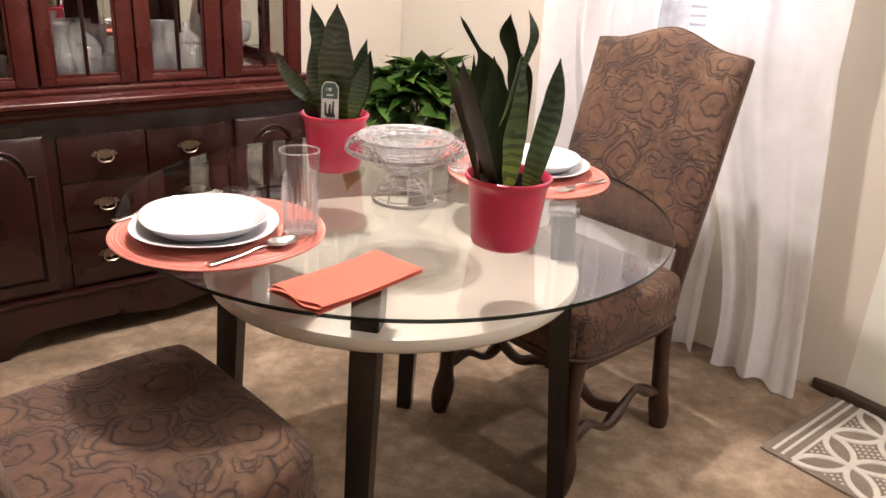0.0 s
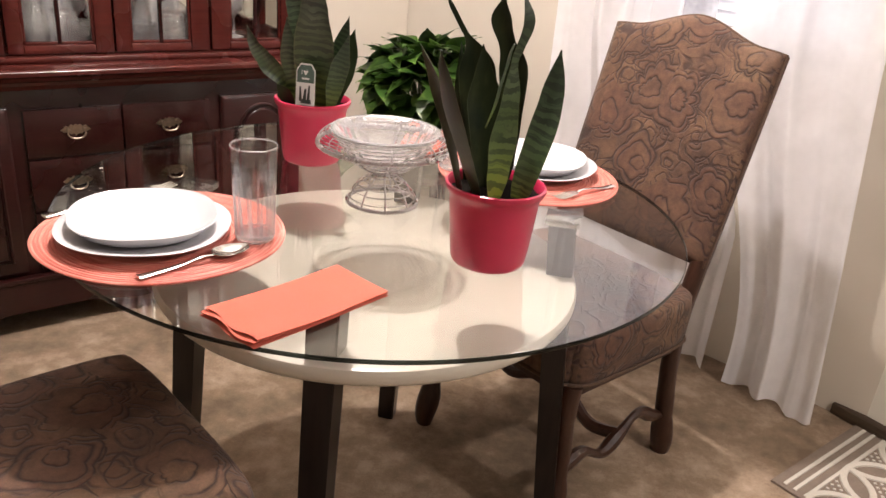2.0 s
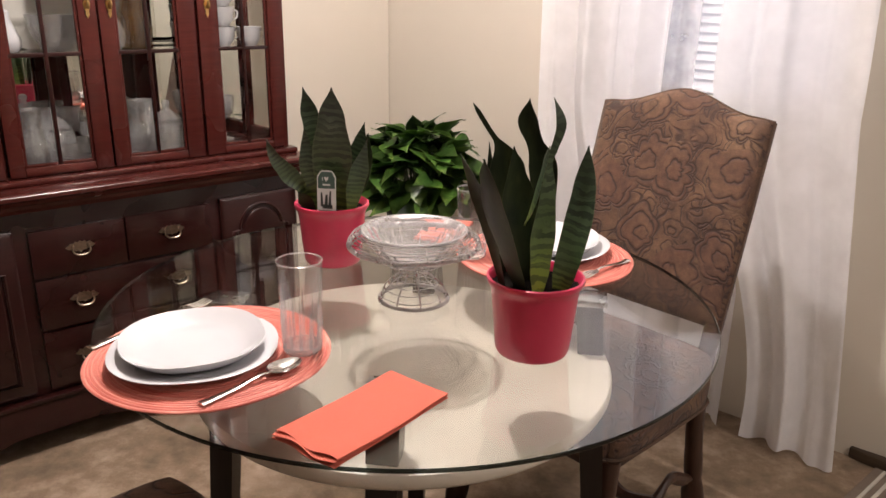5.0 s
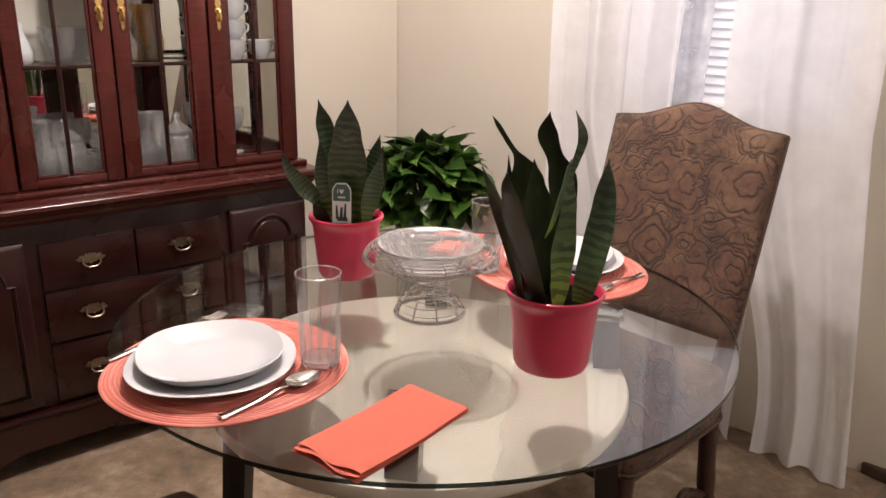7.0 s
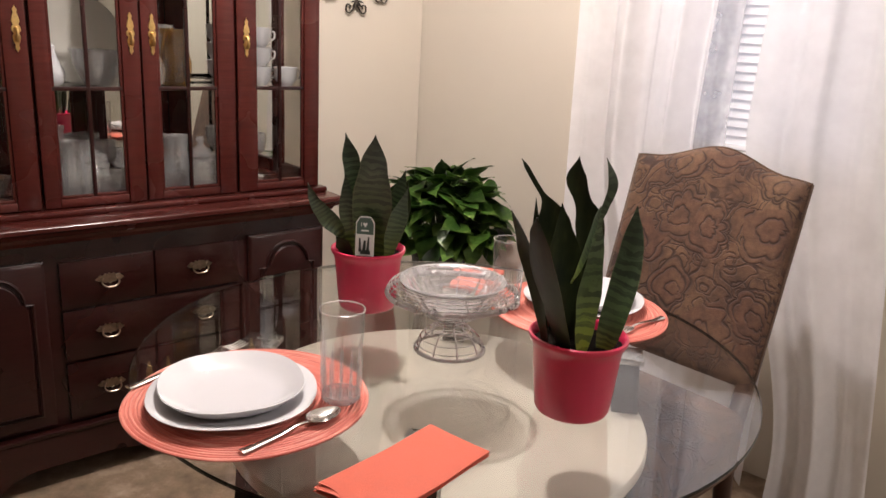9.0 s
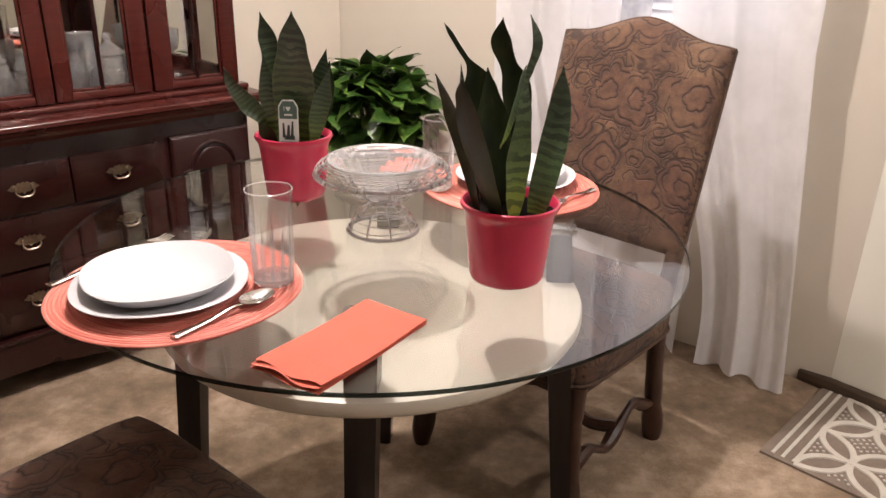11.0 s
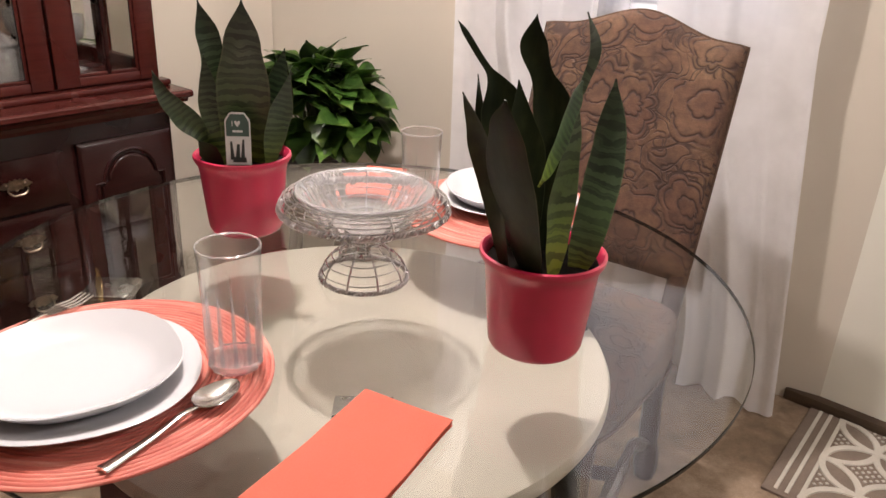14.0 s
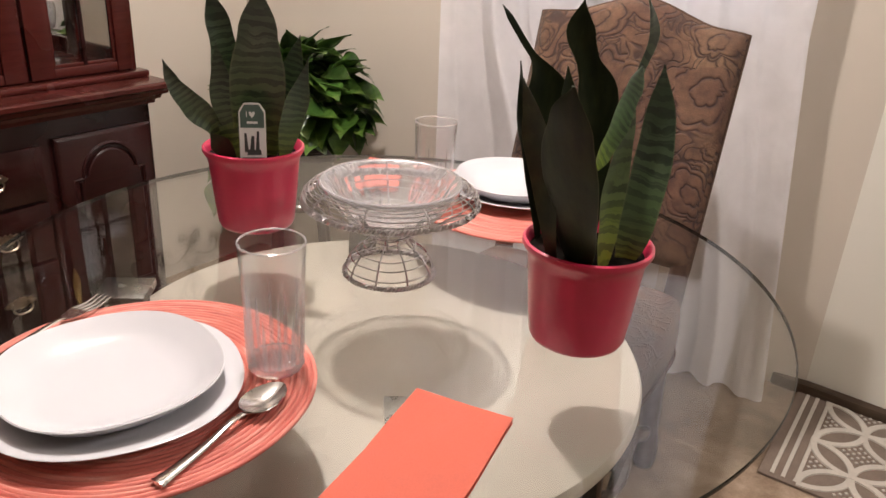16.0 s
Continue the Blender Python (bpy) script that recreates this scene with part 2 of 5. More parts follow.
def shaded_leaf_material():
    """The back of a blade with its shade put into the colour: blackish olive, faintly streaked, with a thin pale rim.
    """
    m = material("shaded_leaf", (0.012, 0.022, 0.012), 0.42)
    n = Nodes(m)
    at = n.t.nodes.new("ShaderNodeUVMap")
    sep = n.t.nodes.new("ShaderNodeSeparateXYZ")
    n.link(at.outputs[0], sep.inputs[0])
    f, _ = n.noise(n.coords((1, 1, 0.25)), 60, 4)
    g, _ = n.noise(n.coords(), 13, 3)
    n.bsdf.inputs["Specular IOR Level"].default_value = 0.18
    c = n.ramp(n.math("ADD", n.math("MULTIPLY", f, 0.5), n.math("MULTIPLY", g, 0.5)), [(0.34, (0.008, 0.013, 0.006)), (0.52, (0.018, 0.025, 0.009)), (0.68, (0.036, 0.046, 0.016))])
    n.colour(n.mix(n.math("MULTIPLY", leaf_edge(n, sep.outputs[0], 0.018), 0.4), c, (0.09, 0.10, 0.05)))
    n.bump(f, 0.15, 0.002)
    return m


def pothos_material():
    m = material("pothos_leaf", (0.07, 0.16, 0.03), 0.32)
    n = Nodes(m)
    f, _ = n.noise(n.coords(), 16, 4, 0.6, 0.6)
    g, _ = n.noise(n.coords(), 5, 2)
    r = n.t.nodes.new("ShaderNodeObjectInfo").outputs["Random"]
    c = n.ramp(f, [(0.36, (0.038, 0.095, 0.015)), (0.55, (0.095, 0.19, 0.030)), (0.73, (0.28, 0.39, 0.09))])
    n.colour(n.mix(n.math("MULTIPLY", r, 0.55), c, (0.020, 0.060, 0.014)))
    return m


def straw_material():
    """Coral straw whose pale strands follow the coils."""
    m = material("coral_straw", (0.72, 0.16, 0.09), 0.6)
    n = Nodes(m)
    v = n.coords()
    sep = n.t.nodes.new("ShaderNodeSeparateXYZ")
    n.link(v, sep.inputs[0])
    r = n.math("SQRT", n.math("ADD", n.math("MULTIPLY", sep.outputs[0], sep.outputs[0]), n.math("MULTIPLY", sep.outputs[1], sep.outputs[1])))
    a = n.math("ARCTAN2", sep.outputs[1], sep.outputs[0])
    cx = n.t.nodes.new("ShaderNodeCombineXYZ")
    n.link(n.math("MULTIPLY", r, 172.0), cx.inputs[0])
    n.link(n.math("MULTIPLY", n.math("SINE", n.math("MULTIPLY", a, 0.5)), 5.0), cx.inputs[1])
    f, _ = n.noise(cx.outputs[0], 1.0, 3, 0.6)
    g, _ = n.noise(v, 7, 3)
    h, _ = n.noise(v, 160, 3)
    k = n.math("ADD", n.math("MULTIPLY", f, 0.75), n.math("MULTIPLY", g, 0.25))
    c = n.ramp(k, [(0.34, (0.43, 0.082, 0.058)), (0.50, (0.58, 0.145, 0.105)), (0.60, (0.68, 0.25, 0.19)), (0.70, (0.76, 0.44, 0.37))])
    n.colour(n.mix(0.25, c, n.ramp(h, [(0.3, (0.6, 0.6, 0.6)), (0.7, (1, 1, 1))]), "MULTIPLY"))
    n.bump(h, 0.3, 0.001)
    n.bsdf.inputs["Sheen Weight"].default_value = 0.35
    n.bsdf.inputs["Sheen Tint"].default_value = (1.0, 0.72, 0.68, 1)
    return m


def speckled(name, base, spread, rough, scale=40.0, bump=0.1, metal=0.0, coat=0.0):
    m = material(name, base, rough, metal, coat)
    n = Nodes(m)
    f, _ = n.noise(n.coords(), scale, 5)
    g, _ = n.noise(n.coords(), scale / 9, 3)
    s = n.math("ADD", n.math("MULTIPLY", f, 0.55), n.math("MULTIPLY", g, 0.45))
    n.colour(n.ramp(s, [(0.3, tuple(c * (1 - spread) for c in base)), (0.7, tuple(min(1, c * (1 + spread)) for c in base))]))
    n.rough(n.ramp(g, [(0.3, (max(0.03, rough - 0.05),) * 3), (0.7, (min(1, rough + 0.07),) * 3)]))
    n.bump(f, bump, 0.001)
    return m


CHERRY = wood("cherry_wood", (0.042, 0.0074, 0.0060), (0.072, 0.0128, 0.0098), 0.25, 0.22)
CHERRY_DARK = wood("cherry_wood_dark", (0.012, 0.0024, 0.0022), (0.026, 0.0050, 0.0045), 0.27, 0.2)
CHAIR_WOOD = wood("walnut_wood", (0.020, 0.008, 0.005), (0.060, 0.024, 0.014), 0.38, 0.2, (9, 9, 1))
TABLE_WOOD = wood("espresso_wood", (0.007, 0.0045, 0.004), (0.017, 0.011, 0.009), 0.33, 0.25, (12, 12, 1))
WALL = plaster("cream_wall", (0.62, 0.56, 0.475))
CEILING = plaster("ceiling_white", (0.78, 0.76, 0.72))
DOOR_PAINT = plaster("door_paint", (0.80, 0.775, 0.685), 0.04)
TRIM = plaster("trim_white", (0.74, 0.72, 0.69), 0.03)
THRESHOLD_AND_HALL = wood("brown_trim_and_hall_shade", (0.035, 0.022, 0.013), (0.085, 0.055, 0.034), 0.5, 0.0)
CARPET = carpet_material()
DAMASK = damask_material()
TABLE_GLASS = thin_glass("table_glass", (0.945, 0.95, 0.94), 0.004, 1.52)
EDGE_GLASS = thin_glass("glass_edge", (0.035, 0.045, 0.04), 0.10, 1.5)
CABINET_GLASS = thin_glass("cabinet_glass", (0.96, 0.96, 0.95), 0.01, 1.25)
CUP_GLASS = thin_glass("tumbler_glass", (0.995, 0.99, 0.99), 0.05, 1.6, 0.25, 0.015)
CUP_RIDGE = thin_glass("tumbler_ridge", (1.0, 0.995, 0.995), 0.12, 1.6, 0.4, 0.26)
CRYSTAL = thin_glass("crystal", (0.88, 0.89, 0.90), 0.06, 2.6, 1.0, 0.27)
BOWL_GLASS = material("thick_pressed_glass", (0.98, 0.96, 0.97), 0.04)
BOWL_GLASS.node_tree.nodes["Principled BSDF"].inputs["Transmission Weight"].default_value = 0.84
BOWL_GLASS.node_tree.nodes["Principled BSDF"].inputs["IOR"].default_value = 1.33
BOWL_RIM = thin_glass("bowl_rim_glass", (0.98, 0.97, 0.98), 0.04, 2.0, 0.5, 0.30)
MIRROR = material("mirror_back", (0.72, 0.71, 0.69), 0.012, 1.0)
CREAM_TOP = speckled("cream_top", (0.63, 0.585, 0.51), 0.06, 0.30, 9.0, 0.02)
CHROME = speckled("brushed_plate", (0.42, 0.42, 0.41), 0.25, 0.24, 130.0, 0.15, 1.0)
WIRE = speckled("silver_wire", (0.54, 0.52, 0.53), 0.2, 0.28, 90.0, 0.2, 1.0)
STEEL = speckled("cutlery_steel", (0.72, 0.70, 0.67), 0.06, 0.16, 60.0, 0.05, 1.0)
BRASS = speckled("aged_brass", (0.62, 0.42, 0.17), 0.3, 0.34, 120.0, 0.3, 1.0)
PEWTER = speckled("antique_brass", (0.33, 0.27, 0.21), 0.4, 0.32, 120.0, 0.3, 1.0)
RED_POT = speckled("red_plastic", (0.52, 0.018, 0.072), 0.06, 0.34, 30.0, 0.03, 0.0, 0.5)
RED_POT.node_tree.nodes["Principled BSDF"].inputs["Coat Roughness"].default_value = 0.035
SOIL = speckled("potting_soil", (0.006, 0.0045, 0.0035), 0.6, 0.98, 150.0, 1.0)
SOIL.node_tree.nodes["Principled BSDF"].inputs["Specular IOR Level"].default_value = 0.05
CHINA = speckled("white_china", (0.60, 0.595, 0.615), 0.012, 0.09, 20.0, 0.0, 0.0, 0.0)
CORAL = straw_material()
NAPKIN = speckled("coral_cotton", (0.55, 0.116, 0.074), 0.07, 0.85, 420.0, 0.4)
LEAF = snake_leaf_material()
LEAF_SHADED = shaded_leaf_material()
POTHOS = pothos_material()
STEM = speckled("green_stem", (0.06, 0.11, 0.03), 0.3, 0.5, 40.0)
SHEER = sheer_material()
VOILE = sheer_material("thin_voile", 0.62)
BLIND = sheer_material("blind_vinyl", 0.0)
IRON = speckled("wrought_iron", (0.045, 0.035, 0.028), 0.5, 0.45, 80.0, 0.4, 0.6)
RUG = speckled("taupe_rug", (0.185, 0.140, 0.110), 0.22, 0.95, 260.0, 0.8)
RUG_WHITE = speckled("ivory_pile", (0.50, 0.46, 0.40), 0.15, 0.95, 260.0, 0.8)
TAG_WHITE = speckled("tag_white", (0.70, 0.72, 0.70), 0.03, 0.4, 30.0, 0.0)
TAG_DARK = speckled("tag_green", (0.07, 0.12, 0.10), 0.15, 0.4, 60.0, 0.0)
TAG_INK = speckled("tag_ink", (0.035, 0.045, 0.04), 0.3, 0.4, 90.0, 0.0)
PORCELAIN = speckled("pale_porcelain", (0.60, 0.58, 0.53), 0.1, 0.2, 30.0, 0.0, 0.0, 0.3)
AMBER = thin_glass("amber_glass", (0.92, 0.70, 0.36), 0.06, 1.7, 0.3, 0.06)
BASKET = speckled("straw_basket", (0.42, 0.27, 0.10), 0.35, 0.8, 120.0, 0.8)
BRAID = speckled("dark_braid", (0.080, 0.046, 0.030), 0.4, 0.9, 300.0, 0.8)
DARK_POT = speckled("dark_pot", (0.030, 0.026, 0.022), 0.3, 0.4, 40.0, 0.1)

SKY_GLOW = bpy.data.materials.new("window_daylight")
SKY_GLOW.use_nodes = True
SKY_GLOW.node_tree.nodes.remove(SKY_GLOW.node_tree.nodes["Principled BSDF"])
_e = SKY_GLOW.node_tree.nodes.new("ShaderNodeEmission")
_e.inputs[0].default_value = (0.80, 0.84, 1.0, 1)
_e.inputs[1].default_value = 0.85
SKY_GLOW.node_tree.links.new(_e.outputs[0], SKY_GLOW.node_tree.nodes["Material Output"].inputs[0])


# ---- mesh helpers ----
def finish(name, bm, mat, sharp=38):
    me = bpy.data.meshes.new(name)
    bmesh.ops.recalc_face_normals(bm, faces=bm.faces[:])
    bm.to_mesh(me)
    bm.free()
    for mm in mat if isinstance(mat, (list, tuple)) else (mat,):
        me.materials.append(mm)
    if sharp:
        me.shade_smooth()
        me.set_sharp_from_angle(angle=radians(sharp))
    return me


def part(name, bm, mat, parent, label="", sharp=38, at=None):
    ob = new(name, finish(name, bm, mat, sharp))
    ob.parent = parent
    if at is not None:
        ob.matrix_basis = at
    if label:
        tagged(ob, label)
    return ob


def thing(name, m, label, category, group="", kind=""):
    ob = new(name)
    ob.empty_display_size = 0.05
    ob.matrix_world = m
    return tagged(ob, label, category, group, kind)


def solid(name, bm, mat, m, label, category, group="", kind="", sharp=38):
    ob = new(name, finish(name, bm, mat, sharp))
    ob.matrix_world = m
    return tagged(ob, label, category, group, kind)


def box(bm, x0, x1, y0, y1, z0, z1, b=0.0, seg=2):
    vs = bmesh.ops.create_cube(bm, size=1.0)["verts"]
    for v in vs:
        v.co = Vector(((x0 + x1) / 2 + v.co.x * (x1 - x0), (y0 + y1) / 2 + v.co.y * (y1 - y0), (z0 + z1) / 2 + v.co.z * (z1 - z0)))
    if b:
        es = list({e for v in vs for e in v.link_edges})
        bmesh.ops.bevel(bm, geom=es, offset=b, segments=seg, profile=0.5, affect="EDGES")
    return bm


def boxes(*rows, b=0.0):
    bm = bmesh.new()
    for r in rows:
        box(bm, *r, b=b)
    return bm


def lathe(bm, profile, seg=48, cx=0.0, cy=0.0, shape=2.0, flute=None):
    """A turned form. shape: 2 is round, more is squarer."""
    rings = []
    for r, z in profile:
        ring = []
        for i in range(seg):
            a = 2 * math.pi * i / seg
            c, s = math.cos(a), math.sin(a)
            k = (abs(c) ** shape + abs(s) ** shape) ** (-1 / shape) if shape != 2.0 else 1.0
            if flute:
                k *= flute(a, r, z)
            ring.append(bm.verts.new((cx + r * k * c, cy + r * k * s, z)))
        rings.append(ring)
    for a, b in zip(rings, rings[1:]):
        for i in range(seg):
            j = (i + 1) % seg
            bm.faces.new((a[i], a[j], b[j], b[i]))
    for ring, flip in ((rings[0], True), (rings[-1], False)):
        if (ring[0].co - ring[seg // 2].co).length > 1e-4:
            bm.faces.new(ring[::-1] if flip else ring)
    bmesh.ops.remove_doubles(bm, verts=[v for r in (rings[0], rings[-1]) for v in r], dist=1e-5)
    return bm


def tube(bm, pts, radius, seg=8, closed=False, flat=1.0):
    """A round bar along points; radius: one number or one for each point."""
    pts = [Vector(p) for p in pts]
    n = len(pts)
    rad = radius if isinstance(radius, (list, tuple)) else [radius] * n
    rings, up = [], None
    for i, p in enumerate(pts):
        a = pts[(i - 1) % n] if closed or i else p
        b = pts[(i + 1) % n] if closed or i < n - 1 else p
        d = (b - a).normalized()
        if up is None:
            up = Vector((0, 0, 1)) if abs(d.z) < 0.9 else Vector((1, 0, 0))
        side = d.cross(up)
        if side.length < 1e-6:
            side = d.orthogonal()
        side.normalize()
        up = side.cross(d).normalized()
        rings.append([bm.verts.new(p + rad[i] * (math.cos(t) * side + math.sin(t) * up * flat)) for t in (2 * math.pi * k / seg for k in range(seg))])
    pairs = list(zip(rings, rings[1:])) + ([(rings[-1], rings[0])] if closed else [])
    for a, b in pairs:
        for k in range(seg):
            j = (k + 1) % seg
            bm.faces.new((a[k], a[j], b[j], b[k]))
    if not closed:
        bm.faces.new(rings[0][::-1])
        bm.faces.new(rings[-1])
    return bm


def spline(pts, n=8):
    """Points along a smooth curve through pts."""
    pts = [Vector(p) for p in pts]
    out = []
    for i in range(len(pts) - 1):
        p0, p1, p2, p3 = pts[max(i - 1, 0)], pts[i], pts[i + 1], pts[min(i + 2, len(pts) - 1)]
        for k in range(n):
            t = k / n
            out.append(0.5 * (2 * p1 + (p2 - p0) * t + (2 * p0 - 5 * p1 + 4 * p2 - p3) * t * t + (3 * p1 - p0 - 3 * p2 + p3) * t ** 3))
    out.append(pts[-1])
    return out


def slab(bm, outline, y0, y1, b=0.0, seg=2):
    """An outline in x and z, made thick from y0 to y1."""
    a = [bm.verts.new((x, y0, z)) for x, z in outline]
    c = [bm.verts.new((x, y1, z)) for x, z in outline]
    n = len(a)
    f0, f1 = bm.faces.new(a), bm.faces.new(c[::-1])
    for i in range(n):
        bm.faces.new((a[i], c[i], c[(i + 1) % n], a[(i + 1) % n]))
    if b:
        bmesh.ops.bevel(bm, geom=list(f0.edges) + list(f1.edges), offset=b, segments=seg, profile=0.5, affect="EDGES")
    return bm


def ring_points(r, z, n=48, wob=0.0, k=0):
    return [(r * math.cos(2 * math.pi * i / n), r * math.sin(2 * math.pi * i / n), z + wob * math.sin(k * 2 * math.pi * i / n)) for i in range(n)]


# ---- structure ----
CAB = pose(0, 0, 0, 0, 0, 49)          # x along the cabinet wall, y into it
WIN = pose(-0.355, 3.587, 0, 0, 0, -31.1)  # x along the window wall from the corner, y outward
DOOR = pose(1.305, 2.605, 0, 0, 0, -43)    # x along the door wall, y outward
CABINET_WALL_Y = 2.61
HIGH = 2.44

bm = bmesh.new()
box(bm, -6, 6, -6, 6, -0.12, 0.0)
solid("floor", bm, CARPET, pose(0, 0, 0), "mottled brown and beige cut-pile carpet, worn", "floor", kind="structure")
bm = bmesh.new()
box(bm, -6, 6, -6, 6, HIGH, HIGH + 0.1)
solid("ceiling", bm, CEILING, pose(0, 0, 0), "plain white painted ceiling", "ceiling", kind="structure")


def wall(name, m, x0, x1, holes=(), mat=WALL, label="cream painted wall, slightly uneven"):
    bm = bmesh.new()
    at = x0
    for h0, h1, z0, z1 in holes:
        box(bm, at, h0, 0, 0.12, 0, HIGH)
        if z0 > 0:
            box(bm, h0, h1, 0, 0.12, 0, z0)
        box(bm, h0, h1, 0, 0.12, z1, HIGH)
        at = h1
    box(bm, at, x1, 0, 0.12, 0, HIGH)
    return solid(name, bm, mat, m, label, "wall", kind="structure", sharp=0)


WIN_HOLE = (1.02, 1.72, 1.02, 2.08)
wall("wall_west", CAB @ pose(0, CABINET_WALL_Y, 0), -2.2, 2.47)
wall("wall_north", WIN, -0.12, 2.06, [WIN_HOLE])
wall("wall_east", DOOR, -0.03, 3.6, [(0.66, 1.58, 0.0, 2.05), (1.86, 2.74, 0.0, 2.05)], DOOR_PAINT, "pale cream painted wall above a brown baseboard")
wall("wall_south", pose(-3.5, 0.35, 0, 0, 0, 139), -5.4, 0.3)
wall("wall_far", pose(4.0, 0.35, 0, 0, 0, 226), -0.4, 5.0)

# door in the east wall
door = thing("door_1", DOOR, "closed cream painted door above a brown threshold", "door", kind="structure")
bm = bmesh.new()
box(bm, 0.665, 1.575, 0.035, 0.075, 0.05, 2.04, 0.003)
part("door_leaf", bm, DOOR_PAINT, door)
bm = bmesh.new()
box(bm, -0.01, 1.79, -0.030, 0.06, 0.0, 0.036, 0.006)
part("threshold", bm, THRESHOLD_AND_HALL, door, "dark brown wooden threshold strip")
for x0, x1, z0, z1 in ((0.595, 0.66, 0.046, 2.05), (1.58, 1.645, 0.046, 2.05), (0.595, 1.645, 2.05, 2.115)):
    bm = bmesh.new()
    box(bm, x0, x1, -0.012, 0.0, z0, z1, 0.003)
    part("casing", bm, DOOR_PAINT, door)

# cased opening added for the cabinet's mirror; the hall's gloom is painted as dark brown walls
hall = thing("door_2", DOOR, "added white cased opening to a hall coloured dark", "doorway", kind="structure")
for x0, x1, z0, z1 in ((1.79, 1.86, 0.046, 2.05), (2.74, 2.81, 0.046, 2.05), (1.79, 2.81, 2.05, 2.12)):
    bm = bmesh.new()
    box(bm, x0, x1, -0.014, 0.0, z0, z1, 0.003)
    part("casing", bm, TRIM, hall)
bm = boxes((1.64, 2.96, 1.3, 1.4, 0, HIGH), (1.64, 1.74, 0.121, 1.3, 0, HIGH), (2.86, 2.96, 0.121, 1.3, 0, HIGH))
part("hall_shade_wall", bm, THRESHOLD_AND_HALL, hall)

# window with blind
window = thing("window_1", WIN, "white framed window behind a closed blind", "window", kind="structure")
a0, a1, c0, c1 = WIN_HOLE
for x0, x1, z0, z1 in ((a0, a0 + 0.04, c0, c1), (a1 - 0.04, a1, c0, c1), (a0, a1, c1 - 0.04, c1), (a0, a1, c0, c0 + 0.03)):
    bm = bmesh.new()
    box(bm, x0 + 0.001, x1 - 0.001, 0.06, 0.10, z0 + 0.001, z1 - 0.001, 0.003)
    part("window_frame", bm, TRIM, window)
bm = bmesh.new()
box(bm, a0 - 0.04, a1 + 0.04, -0.03, 0.055, c0 - 0.02, c0 + 0.004, 0.004)
part("window_sill", bm, TRIM, window)
bm = bmesh.new()
box(bm, a0 + 0.04, a1 - 0.04, 0.078, 0.082, c0 + 0.03, c1 - 0.04)
part("pane", bm, CABINET_GLASS, window).visible_shadow = False

blind = thing("window_blind", WIN, "white vinyl horizontal blind, lowered and tilted almost shut", "blind")
bm = bmesh.new()
box(bm, a0 + 0.01, a1 - 0.01, 0.006, 0.034, c0 + 0.008, c0 + 0.024, 0.004)
part("bottom_rail", bm, BLIND, blind)
bm = bmesh.new()
box(bm, a0 + 0.01, a1 - 0.01, 0.002, 0.04, c1 - 0.045, c1 - 0.002, 0.004)
part("head_rail", bm, BLIND, blind)
bm = bmesh.new()
n = 5
rows = []
for i in range(n + 1):
    u = i / n - 0.5
    rows.append([bm.verts.new((x, 0.004 * (0.25 - u * u) * 4 - 0.001 + u * 0.010, u * 0.0300)) for x in (a0 + 0.012, a1 - 0.012)])
for p, q in zip(rows, rows[1:]):
    bm.faces.new((p[0], p[1], q[1], q[0]))
slat_mesh = finish("slat", bm, BLIND)
z = c0 + 0.036
while z < c1 - 0.055:
    s = new("slat", slat_mesh)
    s.parent = blind
    s.matrix_basis = pose(0, 0.02, z)
    z += 0.0275

bm = bmesh.new()
box(bm, a0 - 0.5, a1 + 0.5, 0.6, 0.62, 0.3, 3.0)
solid("backdrop", bm, SKY_GLOW, WIN, "pale evening daylight outside the window", "backdrop", kind="structure")


def curtain(name, edges, label, folds, depth, seed, hem, mat=SHEER, back=0.088):
    """A sheer cloth: edges(z) gives its two sides along the wall at that height."""
    rnd = random.Random(seed)
    ph = [rnd.uniform(0, 6.28) for _ in range(6)]
    bm = bmesh.new()
    nu, nv = 130, 44
    grid = []
    for j in range(nv + 1):
        w = j / nv
        zz = 0.015 + (2.2 - 0.015) * w
        e0, e1 = edges(zz)
        row = []
        for i in range(nu + 1):
            u = i / nu
            f = math.sin(u * folds * 6.283 + ph[0] + 0.5 * math.sin(w * 3 + ph[1]))
            f += 0.5 * math.sin(u * folds * 10.3 + ph[2] + 0.8 * w) + 0.05 * math.sin(u * folds * 27 + ph[3] - w)
            y = -back - depth * f * (0.55 + 0.45 * (1 - w))
            low = max(0.0, 1 - zz / 0.5)
            y -= hem * low * low * (0.6 + 0.4 * math.sin(u * 7 + ph[4]))
            x = e0 + (e1 - e0) * (u + 0.012 * math.sin(u * folds * 12.6 + ph[5]))
            dz = 0.012 * math.sin(u * 9 + ph[4]) * (1 - w)
            row.append(bm.verts.new((x, y, zz + max(dz, -0.008))))
        grid.append(row)
    for p, q in zip(grid, grid[1:]):
        for i in range(nu):
            bm.faces.new((p[i], p[i + 1], q[i + 1], q[i]))
    return solid(name, bm, mat, WIN, label, "curtain", group="sheer curtains", sharp=180)


def blend(x, lo, hi):
    t = min(1, max(0, (x - lo) / (hi - lo)))
    return t * t * (3 - 2 * t)


